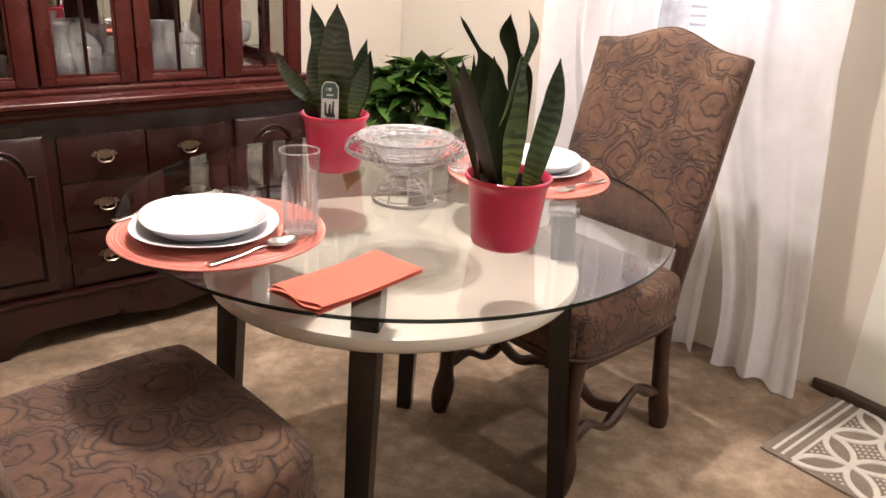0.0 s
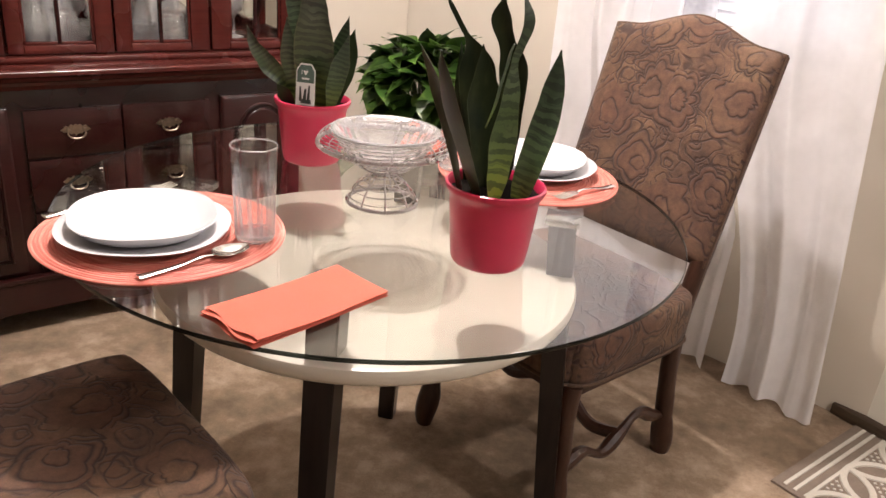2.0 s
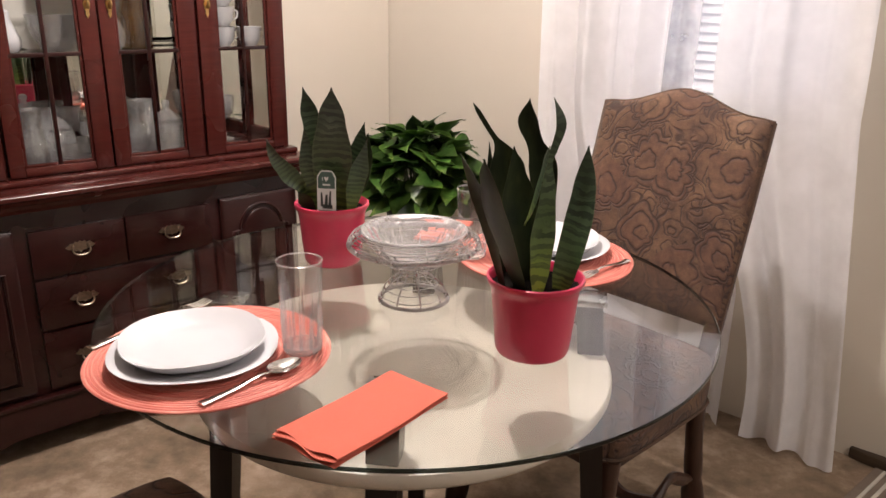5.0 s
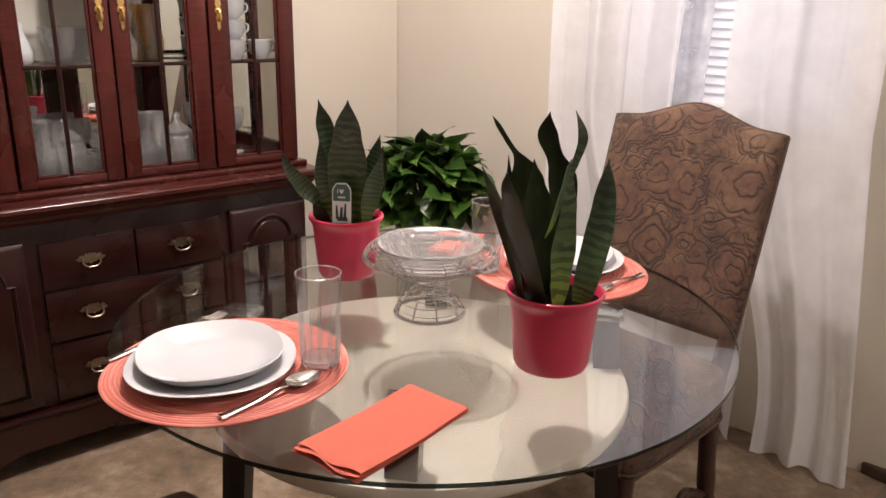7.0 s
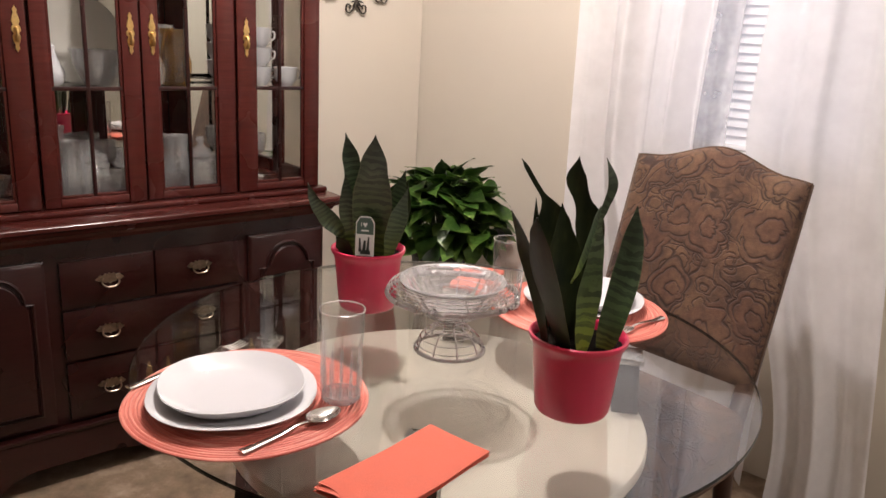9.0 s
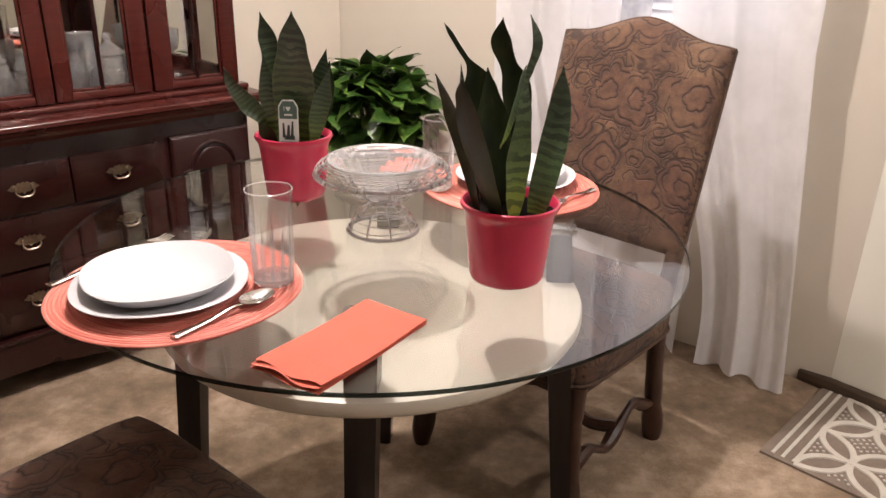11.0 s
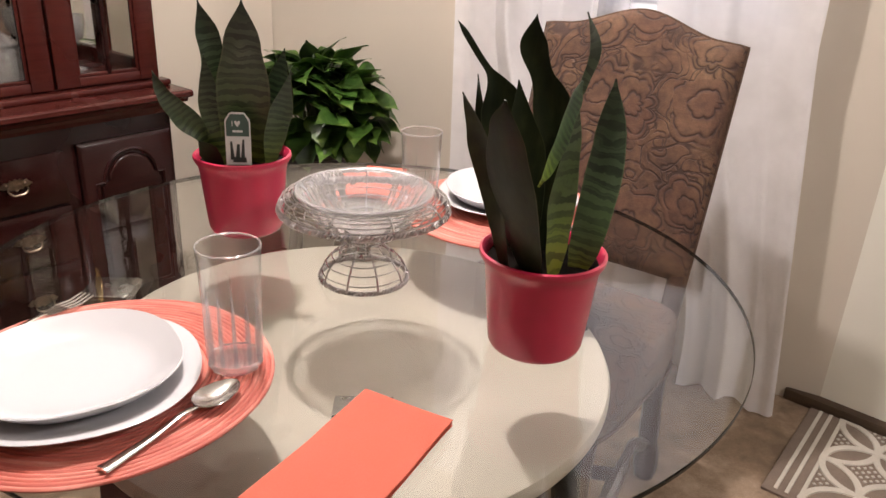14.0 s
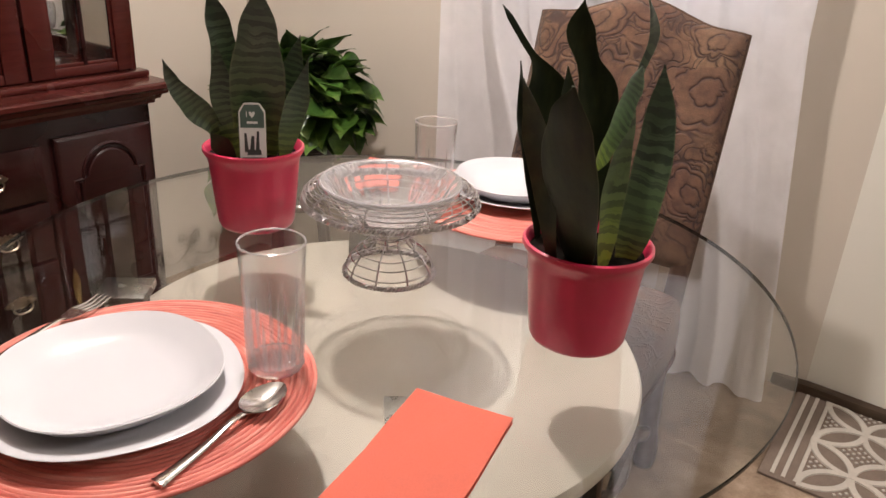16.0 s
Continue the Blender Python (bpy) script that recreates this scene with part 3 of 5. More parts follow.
curtain("curtain", lambda z: (0.80 + 0.03 * (1 - blend(z, 0, 2)), 1.56 - 0.31 * blend(z, 0.45, 1.02) + 0.04 * blend(z, 1.0, 2.0)), "white sheer curtain panel hanging to the floor beside the window", 2.9, 0.031, 3, 0.0, SHEER, 0.098)
curtain("curtain", lambda z: (1.63 - 0.23 * blend(z, 0.1, 1.15) + 0.02 * blend(z, 1.1, 2), 1.905 - 0.10 * min(z, 1.0) - 0.03 * blend(z, 1.0, 2.0)), "white sheer curtain panel with a wide hem resting near the door", 2.0, 0.024, 11, 0.06, SHEER, 0.100)
curtain("curtain", lambda z: (1.14, 1.31), "thin voile curtain hanging across the window blind", 1.6, 0.007, 7, 0.0, VOILE, 0.03)
bm = bmesh.new()
tube(bm, [(0.72, -0.075, 2.215), (1.93, -0.075, 2.215)], 0.012, 12)
solid("curtain_rod", bm, TRIM, WIN, "white metal curtain rod above the window", "curtain rod")


def moulded(bm, x0, x1, y0, y1, prof, k=1.0):
    """A board whose front and ends step out along a profile of (z, out)."""
    rings = [[bm.verts.new(c) for c in ((x0 - o * k, y1, z), (x0 - o * k, y0 - o, z), (x1 + o * k, y0 - o, z), (x1 + o * k, y1, z))] for z, o in prof]
    for p, q in zip(rings, rings[1:]):
        for i in range(4):
            bm.faces.new((p[i], p[(i + 1) % 4], q[(i + 1) % 4], q[i]))
    bm.faces.new(rings[0][::-1])
    bm.faces.new(rings[-1])
    return bm


# ---- china cabinet ----
U0, U1 = 0.675, 1.838
buffet = thing("buffet", CAB @ pose(0, 0, 0), "dark cherry wood buffet with raised panel doors and drawers", "sideboard")
BY0, BY1 = 2.258, 2.60
bm = bmesh.new()
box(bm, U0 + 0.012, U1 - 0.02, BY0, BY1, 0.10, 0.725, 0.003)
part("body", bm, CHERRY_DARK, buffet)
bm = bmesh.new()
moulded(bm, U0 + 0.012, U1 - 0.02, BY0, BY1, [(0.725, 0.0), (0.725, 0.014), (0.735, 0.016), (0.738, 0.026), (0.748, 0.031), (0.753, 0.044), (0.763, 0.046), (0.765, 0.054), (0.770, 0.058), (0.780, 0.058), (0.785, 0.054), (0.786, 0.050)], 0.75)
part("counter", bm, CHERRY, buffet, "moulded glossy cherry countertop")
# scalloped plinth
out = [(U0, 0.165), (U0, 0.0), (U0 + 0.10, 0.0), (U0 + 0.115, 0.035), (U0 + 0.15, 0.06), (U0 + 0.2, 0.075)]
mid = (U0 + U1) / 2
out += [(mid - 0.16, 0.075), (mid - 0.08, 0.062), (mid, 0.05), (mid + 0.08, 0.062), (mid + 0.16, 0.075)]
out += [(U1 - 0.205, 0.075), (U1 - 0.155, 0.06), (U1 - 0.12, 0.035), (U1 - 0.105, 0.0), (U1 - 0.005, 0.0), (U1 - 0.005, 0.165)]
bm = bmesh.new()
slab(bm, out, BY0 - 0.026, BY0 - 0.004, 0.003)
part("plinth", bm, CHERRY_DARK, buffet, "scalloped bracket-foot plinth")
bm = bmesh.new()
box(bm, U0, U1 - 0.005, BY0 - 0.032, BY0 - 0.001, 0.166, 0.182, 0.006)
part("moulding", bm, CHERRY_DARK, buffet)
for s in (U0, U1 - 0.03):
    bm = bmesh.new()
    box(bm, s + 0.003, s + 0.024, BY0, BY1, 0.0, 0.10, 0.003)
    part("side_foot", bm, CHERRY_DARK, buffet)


def raised(bm, x0, x1, z0, z1, y, depth=0.02, slope=0.016):
    """A drawer or door face with a sloping edge."""
    pts = []
    for yy, o in ((y + depth, 0.0), (y + depth * 0.35, 0.0), (y, slope)):
        pts.append([bm.verts.new(c) for c in ((x0 + o, yy, z0 + o), (x1 - o, yy, z0 + o), (x1 - o, yy, z1 - o), (x0 + o, yy, z1 - o))])
    for p, q in zip(pts, pts[1:]):
        for i in range(4):
            bm.faces.new((p[i], p[(i + 1) % 4], q[(i + 1) % 4], q[i]))
    bm.faces.new(pts[-1])
    bm.faces.new(pts[0][::-1])
    return bm


def bail_handle(parent, x, y, z):
    """An ornate back plate with a swinging bail."""
    bm = bmesh.new()
    half = [(0.0, 0.017), (0.006, 0.012), (0.012, 0.016), (0.018, 0.009), (0.027, 0.012), (0.034, 0.004), (0.040, 0.0), (0.031, -0.006), (0.022, -0.005), (0.014, -0.012), (0.006, -0.010), (0.0, -0.016)]
    outline = half + [(-a, b) for a, b in half[-2:0:-1]]
    slab(bm, [(x + a, z + b) for a, b in outline], y - 0.003, y + 0.001, 0.0008, 1)
    for s in (-1, 1):
        tube(bm, [(x + s * 0.021, y - 0.002, z + 0.002), (x + s * 0.021, y - 0.011, z + 0.002)], [0.0055, 0.004], 8)
    arc = spline([(x - 0.021, y - 0.009, z + 0.002), (x - 0.023, y - 0.013, z - 0.010), (x - 0.014, y - 0.016, z - 0.019), (x, y - 0.016, z - 0.021), (x + 0.014, y - 0.016, z - 0.019), (x + 0.023, y - 0.013, z - 0.010), (x + 0.021, y - 0.009, z + 0.002)], 4)
    tube(bm, arc, 0.0024, 6)
    part("handle", bm, PEWTER, parent, "antique brass bail handle")


FACE = BY0 - 0.020
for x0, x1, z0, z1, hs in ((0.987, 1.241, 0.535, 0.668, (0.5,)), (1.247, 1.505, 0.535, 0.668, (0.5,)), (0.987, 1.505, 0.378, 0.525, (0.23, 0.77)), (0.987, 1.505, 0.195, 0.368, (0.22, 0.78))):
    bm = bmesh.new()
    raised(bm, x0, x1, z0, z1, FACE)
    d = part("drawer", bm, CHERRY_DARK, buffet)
    for h in hs:
        bail_handle(d, x0 + (x1 - x0) * h, FACE - 0.0005, (z0 + z1) / 2 + 0.008)


def arch(x0, x1, z0, z1, rise, n=14):
    c, w = (x0 + x1) / 2, (x1 - x0) / 2
    pts = [(x0, z0), (x1, z0), (x1, z1 - rise)]
    for i in range(n + 1):
        a = math.pi * i / n
        pts.append((c + w * 0.78 * math.cos(a), z1 - rise + rise * math.sin(a) * 1.0 + 0.0))
    pts.append((x0, z1 - rise))
    return pts


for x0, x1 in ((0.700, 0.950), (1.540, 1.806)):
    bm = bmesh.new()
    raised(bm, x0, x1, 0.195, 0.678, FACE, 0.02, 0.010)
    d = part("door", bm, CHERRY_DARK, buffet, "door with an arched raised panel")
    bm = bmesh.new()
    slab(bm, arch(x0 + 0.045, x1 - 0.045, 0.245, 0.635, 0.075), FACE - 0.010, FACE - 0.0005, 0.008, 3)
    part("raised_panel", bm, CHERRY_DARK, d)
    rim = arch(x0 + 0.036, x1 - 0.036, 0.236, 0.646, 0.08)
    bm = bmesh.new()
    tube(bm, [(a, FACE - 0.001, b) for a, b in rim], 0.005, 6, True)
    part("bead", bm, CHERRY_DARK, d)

hutch = thing("hutch", CAB @ pose(0, 0, 0), "glossy red cherry hutch with four glazed doors, full of glassware", "china cabinet")
HY0, HY1, HZ0, HZ1 = 2.318, 2.60, 0.786, 2.06
bm = boxes((U0 + 0.02, U0 + 0.042, HY0 + 0.002, HY1, HZ0, HZ1), b=0.002)
part("side_panel", bm, CHERRY, hutch)
SX0, SX1 = U1 - 0.026, U1 - 0.004
bm = boxes((SX0, SX1, HY0 + 0.002, HY0 + 0.045, HZ0, HZ1), (SX0, SX1, HY1 - 0.04, HY1, HZ0, HZ1), (SX0, SX1, HY0 + 0.045, HY1 - 0.04, HZ0, HZ0 + 0.06), (SX0, SX1, HY0 + 0.045, HY1 - 0.04, HZ1 - 0.07, HZ1), b=0.002)
side = part("side_panel", bm, CHERRY, hutch, "glazed side frame")
bm = boxes((SX0 + 0.009, SX0 + 0.012, HY0 + 0.045, HY1 - 0.04, HZ0 + 0.06, HZ1 - 0.07))
part("pane", bm, CABINET_GLASS, side).visible_shadow = False
bm = boxes((U0 + 0.042, U1 - 0.026, HY0 + 0.004, HY1, HZ0, HZ0 + 0.024), b=0.002)
part("bottom_board", bm, CHERRY, hutch)
bm = bmesh.new()
moulded(bm, U0 + 0.02, U1 - 0.004, HY0, HY1, [(HZ1 - 0.02, 0.0), (HZ1, 0.002), (HZ1 + 0.005, 0.02), (HZ1 + 0.03, 0.024), (HZ1 + 0.05, 0.05), (HZ1 + 0.065, 0.05)])
part("cornice", bm, CHERRY, hutch)
bm = boxes((U0 + 0.0, U1 + 0.012, HY0 - 0.034, HY0 + 0.012, HZ0, HZ0 + 0.018), b=0.006)
part("moulding", bm, CHERRY, hutch)
bm = boxes((U0 + 0.042, U1 - 0.026, HY1 - 0.012, HY1 - 0.004, HZ0 + 0.024, HZ1 - 0.02))
part("mirror", bm, MIRROR, hutch, "mirrored back panel")
for z in (1.126, 1.43, 1.73):
    bm = boxes((U0 + 0.043, U1 - 0.027, HY0 + 0.045, HY1 - 0.014, z - 0.004, z + 0.004), b=0.001)
    part("shelf", bm, CABINET_GLASS, hutch, "clear glass shelf")

for x in (0.976, 1.256, 1.5365):
    bm = boxes((x - 0.016, x + 0.016, HY0 + 0.004, HY0 + 0.020, HZ0 + 0.024, HZ1 - 0.02), b=0.002)
    part("stile", bm, CHERRY, hutch)

DOORS = ((0.700, 0.972, 0.742, 0.914, "r"), (0.980, 1.2535, 1.020, 1.204, "r"), (1.2585, 1.532, 1.301, 1.478, "l"), (1.541, 1.812, 1.600, 1.770, "l"))
for x0, x1, p0, p1, side in DOORS:
    z0, z1, q0, q1 = HZ0 + 0.022, HZ1 - 0.022, 0.832, 1.98
    bm = bmesh.new()
    y0, y1 = HY0 - 0.016, HY0 + 0.003
    box(bm, x0, p0, y0, y1, z0, z1, 0.003)
    box(bm, p1, x1, y0, y1, z0, z1, 0.003)
    box(bm, p0, p1, y0 + 0.001, y1 - 0.001, z0, q0, 0.003)
    box(bm, p0, p1, y0 + 0.001, y1 - 0.001, q1, z1, 0.003)
    d = part("door", bm, CHERRY, hutch)
    bm = bmesh.new()
    for a, b, c, e in ((p0, p0 + 0.008, q0, q1), (p1 - 0.008, p1, q0, q1), (p0, p1, q0, q0 + 0.008), (p0, p1, q1 - 0.008, q1)):
        box(bm, a, b, y0 + 0.006, y1 - 0.003, c, e, 0.002)
    part("bead", bm, CHERRY, d)
    xm = (p0 + p1) / 2
    bm = bmesh.new()
    box(bm, xm - 0.0055, xm + 0.0055, y0 + 0.004, y1 - 0.005, q0, q1, 0.002)
    part("muntin", bm, CHERRY_DARK, d)
    for z in (1.13, 1.43, 1.73):
        bm = bmesh.new()
        box(bm, p0, p1, y0 + 0.005, y1 - 0.006, z - 0.0055, z + 0.0055, 0.002)
        part("muntin", bm, CHERRY_DARK, d)
    zs = (q0 + 0.002, 1.13, 1.43, 1.73, q1 - 0.002)
    for a, b in ((p0 + 0.001, xm), (xm, p1 - 0.001)):
        for c, e in zip(zs, zs[1:]):
            bm = bmesh.new()
            box(bm, a, b, y1 - 0.0055, y1 - 0.003, c, e)
            part("pane", bm, CABINET_GLASS, d).visible_shadow = False
    px = x1 - 0.024 if side == "r" else x0 + 0.030
    half = [(0.0, 0.058), (0.003, 0.052), (0.006, 0.047), (0.003, 0.040), (0.008, 0.030), (0.010, 0.018), (0.005, 0.011), (0.011, 0.004)]
    pl = half + [(a, -b) for a, b in half[::-1]]
    pl = pl + [(-a, b) for a, b in pl[-2:0:-1]]
    bm = bmesh.new()
    slab(bm, [(px + a, 1.28 + b) for a, b in pl], y0 - 0.003, y0 + 0.0005, 0.001, 1)
    tube(bm, [(px, y0 - 0.002, 1.281), (px, y0 - 0.012, 1.280)], [0.006, 0.0045], 8)
    tube(bm, spline([(px, y0 - 0.010, 1.283), (px, y0 - 0.016, 1.272), (px, y0 - 0.013, 1.256), (px, y0 - 0.009, 1.252)], 4), [0.0035] * 6 + [0.0055] * 7, 8)
    part("pull", bm, BRASS, d, "ornate brass drop pull")


def vessel(name, u, y, z, profile, mat, label, category, seg=28, shape=2.0, flute=None):
    bm = bmesh.new()
    lathe(bm, profile, seg, 0, 0, shape, flute)
    return solid(name, bm, mat, CAB @ pose(u, y, z), label, category)


def cut(a, r, z):
    return 1 + 0.05 * math.cos(a * 14) * math.cos(z * 190) * (1 if z > 0.01 else 0.3)


F0, F1, F2 = HZ0 + 0.0245, 1.1305, 1.4345
PITCHER = [(0.03, 0), (0.045, 0.008), (0.052, 0.04), (0.046, 0.08), (0.032, 0.115), (0.036, 0.15), (0.042, 0.165), (0.039, 0.165), (0.033, 0.15), (0.029, 0.115), (0.042, 0.08), (0.047, 0.04), (0.03, 0.012), (0.0, 0.010)]
JAR = [(0.035, 0), (0.05, 0.006), (0.055, 0.05), (0.05, 0.095), (0.045, 0.10), (0.047, 0.108), (0.03, 0.125), (0.012, 0.137), (0.008, 0.145), (0.014, 0.156), (0.010, 0.165), (0.0, 0.168)]
BOWLP = [(0.025, 0), (0.03, 0.006), (0.05, 0.03), (0.062, 0.065), (0.064, 0.07), (0.060, 0.068), (0.047, 0.033), (0.024, 0.012), (0.0, 0.010)]
GOBLET = [(0.032, 0), (0.03, 0.003), (0.005, 0.008), (0.004, 0.06), (0.008, 0.07), (0.03, 0.09), (0.036, 0.125), (0.034, 0.15), (0.032, 0.15), (0.033, 0.125), (0.026, 0.092), (0.0, 0.076)]
CUP = [(0.02, 0), (0.022, 0.004), (0.034, 0.02), (0.038, 0.055), (0.040, 0.06), (0.037, 0.058), (0.031, 0.022), (0.018, 0.008), (0.0, 0.008)]
for name, u, y, prof, label in (
    ("crystal_pitcher", 1.078, 2.41, PITCHER, "cut crystal pitcher on the cabinet floor"),
    ("crystal_jar", 1.135, 2.42, JAR, "cut crystal lidded jar on the cabinet floor"),
    ("crystal_bowl", 1.195, 2.39, BOWLP, "small cut crystal bowl on the cabinet floor"),
    ("crystal_goblet", 1.16, 2.51, GOBLET, "stemmed crystal goblet on the cabinet floor"),
    ("crystal_goblet", 1.195, 2.50, GOBLET, "stemmed crystal goblet on the cabinet floor"),
    ("crystal_bowl", 1.338, 2.40, BOWLP, "small cut crystal bowl on the cabinet floor"),
    ("crystal_sugar_bowl", 1.395, 2.44, PITCHER, "cut crystal creamer on the cabinet floor"),
    ("crystal_jar", 1.452, 2.39, JAR, "cut crystal lidded jar on the cabinet floor"),
    ("crystal_goblet", 1.64, 2.46, GOBLET, "stemmed crystal goblet on the cabinet floor"),
    ("crystal_goblet", 1.70, 2.52, GOBLET, "stemmed crystal goblet on the cabinet floor"),
    ("crystal_bowl", 0.86, 2.44, BOWLP, "small cut crystal bowl on the cabinet floor"),
):
    vessel(name, u, y, F0, prof, CRYSTAL, label, "glassware", 42, 2.0, cut)
vessel("wicker_box", 0.80, 2.44, F0, [(0.06, 0), (0.065, 0.01), (0.068, 0.09), (0.070, 0.095), (0.07, 0.12), (0.03, 0.13), (0.0, 0.13)], BASKET, "golden wicker box with a lid in the cabinet", "box")
# middle shelf
bm = bmesh.new()
lathe(bm, [(0.0, 0.0), (0.06, 0.0), (0.085, 0.004), (0.125, 0.016), (0.127, 0.019), (0.12, 0.018), (0.085, 0.008), (0.0, 0.005)], 48)
for v in bm.verts:
    v.co.x *= 1.05
solid("serving_platter", bm, PORCELAIN, CAB @ pose(1.14, 2.545, F1 + 0.127, 98, 0, 0), "pale patterned oval platter standing on the glass shelf", "platter")
vessel("porcelain_swan", 1.05, 2.42, F1, [(0.02, 0), (0.03, 0.01), (0.034, 0.035), (0.02, 0.065), (0.011, 0.09), (0.013, 0.105), (0.0, 0.115)], CHINA, "small white porcelain ornament on the glass shelf", "ornament", 20)
vessel("crystal_bowl", 1.175, 2.44, F1, [(0.035, 0), (0.040, 0.005), (0.062, 0.05), (0.072, 0.095), (0.074, 0.098), (0.069, 0.094), (0.058, 0.052), (0.036, 0.012), (0.0, 0.01)], CRYSTAL, "wide clear glass bowl before a platter on the glass shelf", "glassware")
vessel("crystal_decanter", 1.325, 2.44, F1, [(0.03, 0), (0.04, 0.01), (0.045, 0.05), (0.03, 0.08), (0.022, 0.10), (0.026, 0.115), (0.02, 0.12), (0.0, 0.12)], CRYSTAL, "crystal decanter with dark stopper on the glass shelf", "glassware", 30, 2.0, cut)
vessel("amber_pitcher", 1.405, 2.45, F1, [(0.035, 0), (0.045, 0.01), (0.05, 0.06), (0.04, 0.11), (0.035, 0.14), (0.045, 0.165), (0.042, 0.165), (0.032, 0.14), (0.036, 0.11), (0.0, 0.012)], AMBER, "amber glass pitcher on the glass shelf", "glassware")
vessel("glass_compote", 1.37, 2.53, F1, [(0.03, 0), (0.008, 0.01), (0.007, 0.09), (0.02, 0.10), (0.058, 0.17), (0.06, 0.175), (0.055, 0.172), (0.0, 0.11)], CRYSTAL, "tall glass compote on the glass shelf", "glassware")
for u, y, z in ((1.672, 2.42, F1), (1.672, 2.42, F1 + 0.061), (1.672, 2.42, F1 + 0.122), (1.748, 2.39, F1), (1.69, 2.53, F1)):
    c = thing("teacup", CAB @ pose(u, y, z), "white china teacup with a floral band, some stacked", "cup", "teacups in the cabinet")
    bm = bmesh.new()
    lathe(bm, CUP, 28)
    part("bowl", bm, CHINA, c)
    bm = bmesh.new()
    tube(bm, spline([(0.034, 0, 0.05), (0.052, 0, 0.046), (0.05, 0, 0.026), (0.033, 0, 0.02)], 5), 0.0028, 7)
    part("handle", bm, CHINA, c)
vessel("brass_bell_lamp", 0.885, 2.43, F1, [(0.03, 0), (0.028, 0.006), (0.008, 0.02), (0.006, 0.07), (0.02, 0.085), (0.022, 0.10), (0.008, 0.12), (0.0, 0.125)], BRASS, "small brass ornament on the glass shelf", "ornament", 20)
vessel("glass_bottle", 0.82, 2.46, F1, PITCHER, CRYSTAL, "clear glass jug on the glass shelf", "glassware")
# upper shelf, only its foot in view
for u in (1.06, 1.16, 1.34, 1.43, 1.63, 1.71):
    vessel("crystal_goblet", u, 2.46, F2, GOBLET, CRYSTAL, "stemmed crystal goblet on the upper glass shelf", "glassware", 24)
bm = bmesh.new()
box(bm, -0.03, 0.03, -0.004, 0.004, 0, 0.075, 0.002)
solid("gilt_frame", bm, BRASS, CAB @ pose(1.315, 2.40, F2, -8, 0, 0), "small gilt picture frame on the upper glass shelf", "frame")

# iron scroll on the wall beside the hutch
art = thing("wall_scroll", CAB @ pose(2.150, CABINET_WALL_Y - 0.012, 1.392), "dark wrought-iron scrollwork hung on the cream wall", "wall decoration")


def bar(pts, r=0.0032):
    bm = bmesh.new()
    tube(bm, pts, r, 8)
    part("scroll", bm, IRON, art)


for s in (-1, 1):
    bar(spline([(0, 0, 0.045), (s * 0.035, 0, 0.078), (s * 0.072, 0, 0.092), (s * 0.100, 0, 0.086), (s * 0.116, 0, 0.062), (s * 0.110, 0, 0.040), (s * 0.094, 0, 0.034), (s * 0.084, 0, 0.045), (s * 0.092, 0, 0.054)], 6))
    bar(spline([(s * 0.100, 0, 0.086), (s * 0.128, 0, 0.076), (s * 0.140, 0, 0.052), (s * 0.127, 0, 0.031), (s * 0.113, 0, 0.041), (s * 0.120, 0, 0.052)], 6))
    bar(spline([(s * 0.140, 0, 0.052), (s * 0.150, 0, 0.090), (s * 0.134, 0, 0.130), (s * 0.148, 0, 0.158), (s * 0.166, 0, 0.142), (s * 0.169, 0, 0.110), (s * 0.155, 0, 0.094), (s * 0.148, 0, 0.106)], 6))
    bar(spline([(0, 0, 0.040), (s * 0.010, 0, 0.008), (s * 0.028, 0, -0.012), (s * 0.043, 0, -0.003), (s * 0.040, 0, 0.016), (s * 0.026, 0, 0.014), (s * 0.028, 0, 0.003)], 6))
    bar(spline([(0, 0, 0.135), (s * 0.012, 0, 0.108), (s * 0.030, 0, 0.092)], 6))
    bar(spline([(s * 0.0, 0, 0.135), (s * 0.045, 0, 0.20), (s * 0.085, 0, 0.26), (s * 0.13, 0, 0.24), (s * 0.12, 0, 0.19), (s * 0.095, 0, 0.205)], 7))
    bar(spline([(s * 0.045, 0, 0.20), (s * 0.0, 0, 0.30), (s * 0.05, 0, 0.40), (s * 0.12, 0, 0.38), (s * 0.11, 0, 0.33)], 7))
bar([(0, 0, 0.135), (0, 0, 0.22), (0, 0, 0.42)], 0.0042)
for cx, cz in ((0, 0.034), (0, 0.205)):
    for k in range(5):
        a = math.pi * (1.1 + 0.2 * k)
        bm = bmesh.new()
        tube(bm, [(cx, -0.004, cz), (cx + 0.018 * math.cos(a), -0.009, cz + 0.018 * math.sin(a)), (cx + 0.03 * math.cos(a), -0.006, cz + 0.03 * math.sin(a))], [0.003, 0.0075, 0.0015], 8, False, 0.5)
        part("iron_leaf", bm, IRON, art)


# ---- table ----
TX, TY, TOP = 0.103, 1.745, 0.764
table = thing("dining_table", pose(TX, TY, 0), "round glass-topped dining table with cream shelf and dark legs", "dining table")
bm = bmesh.new()
lathe(bm, [(0.0, TOP - 0.007), (0.5510, TOP - 0.007), (0.5510, TOP), (0.0, TOP)], 128)
bmesh.ops.delete(bm, geom=[f for f in bm.faces if abs(f.normal.z) < 0.5], context="FACES_ONLY")
glass = part("glass_top", bm, TABLE_GLASS, table, "clear polished glass tabletop")
bm = bmesh.new()
prof = [(0.5510, TOP), (0.5518, TOP - 0.0008), (0.552, TOP - 0.002), (0.552, TOP - 0.005), (0.5518, TOP - 0.0062), (0.5510, TOP - 0.007)]
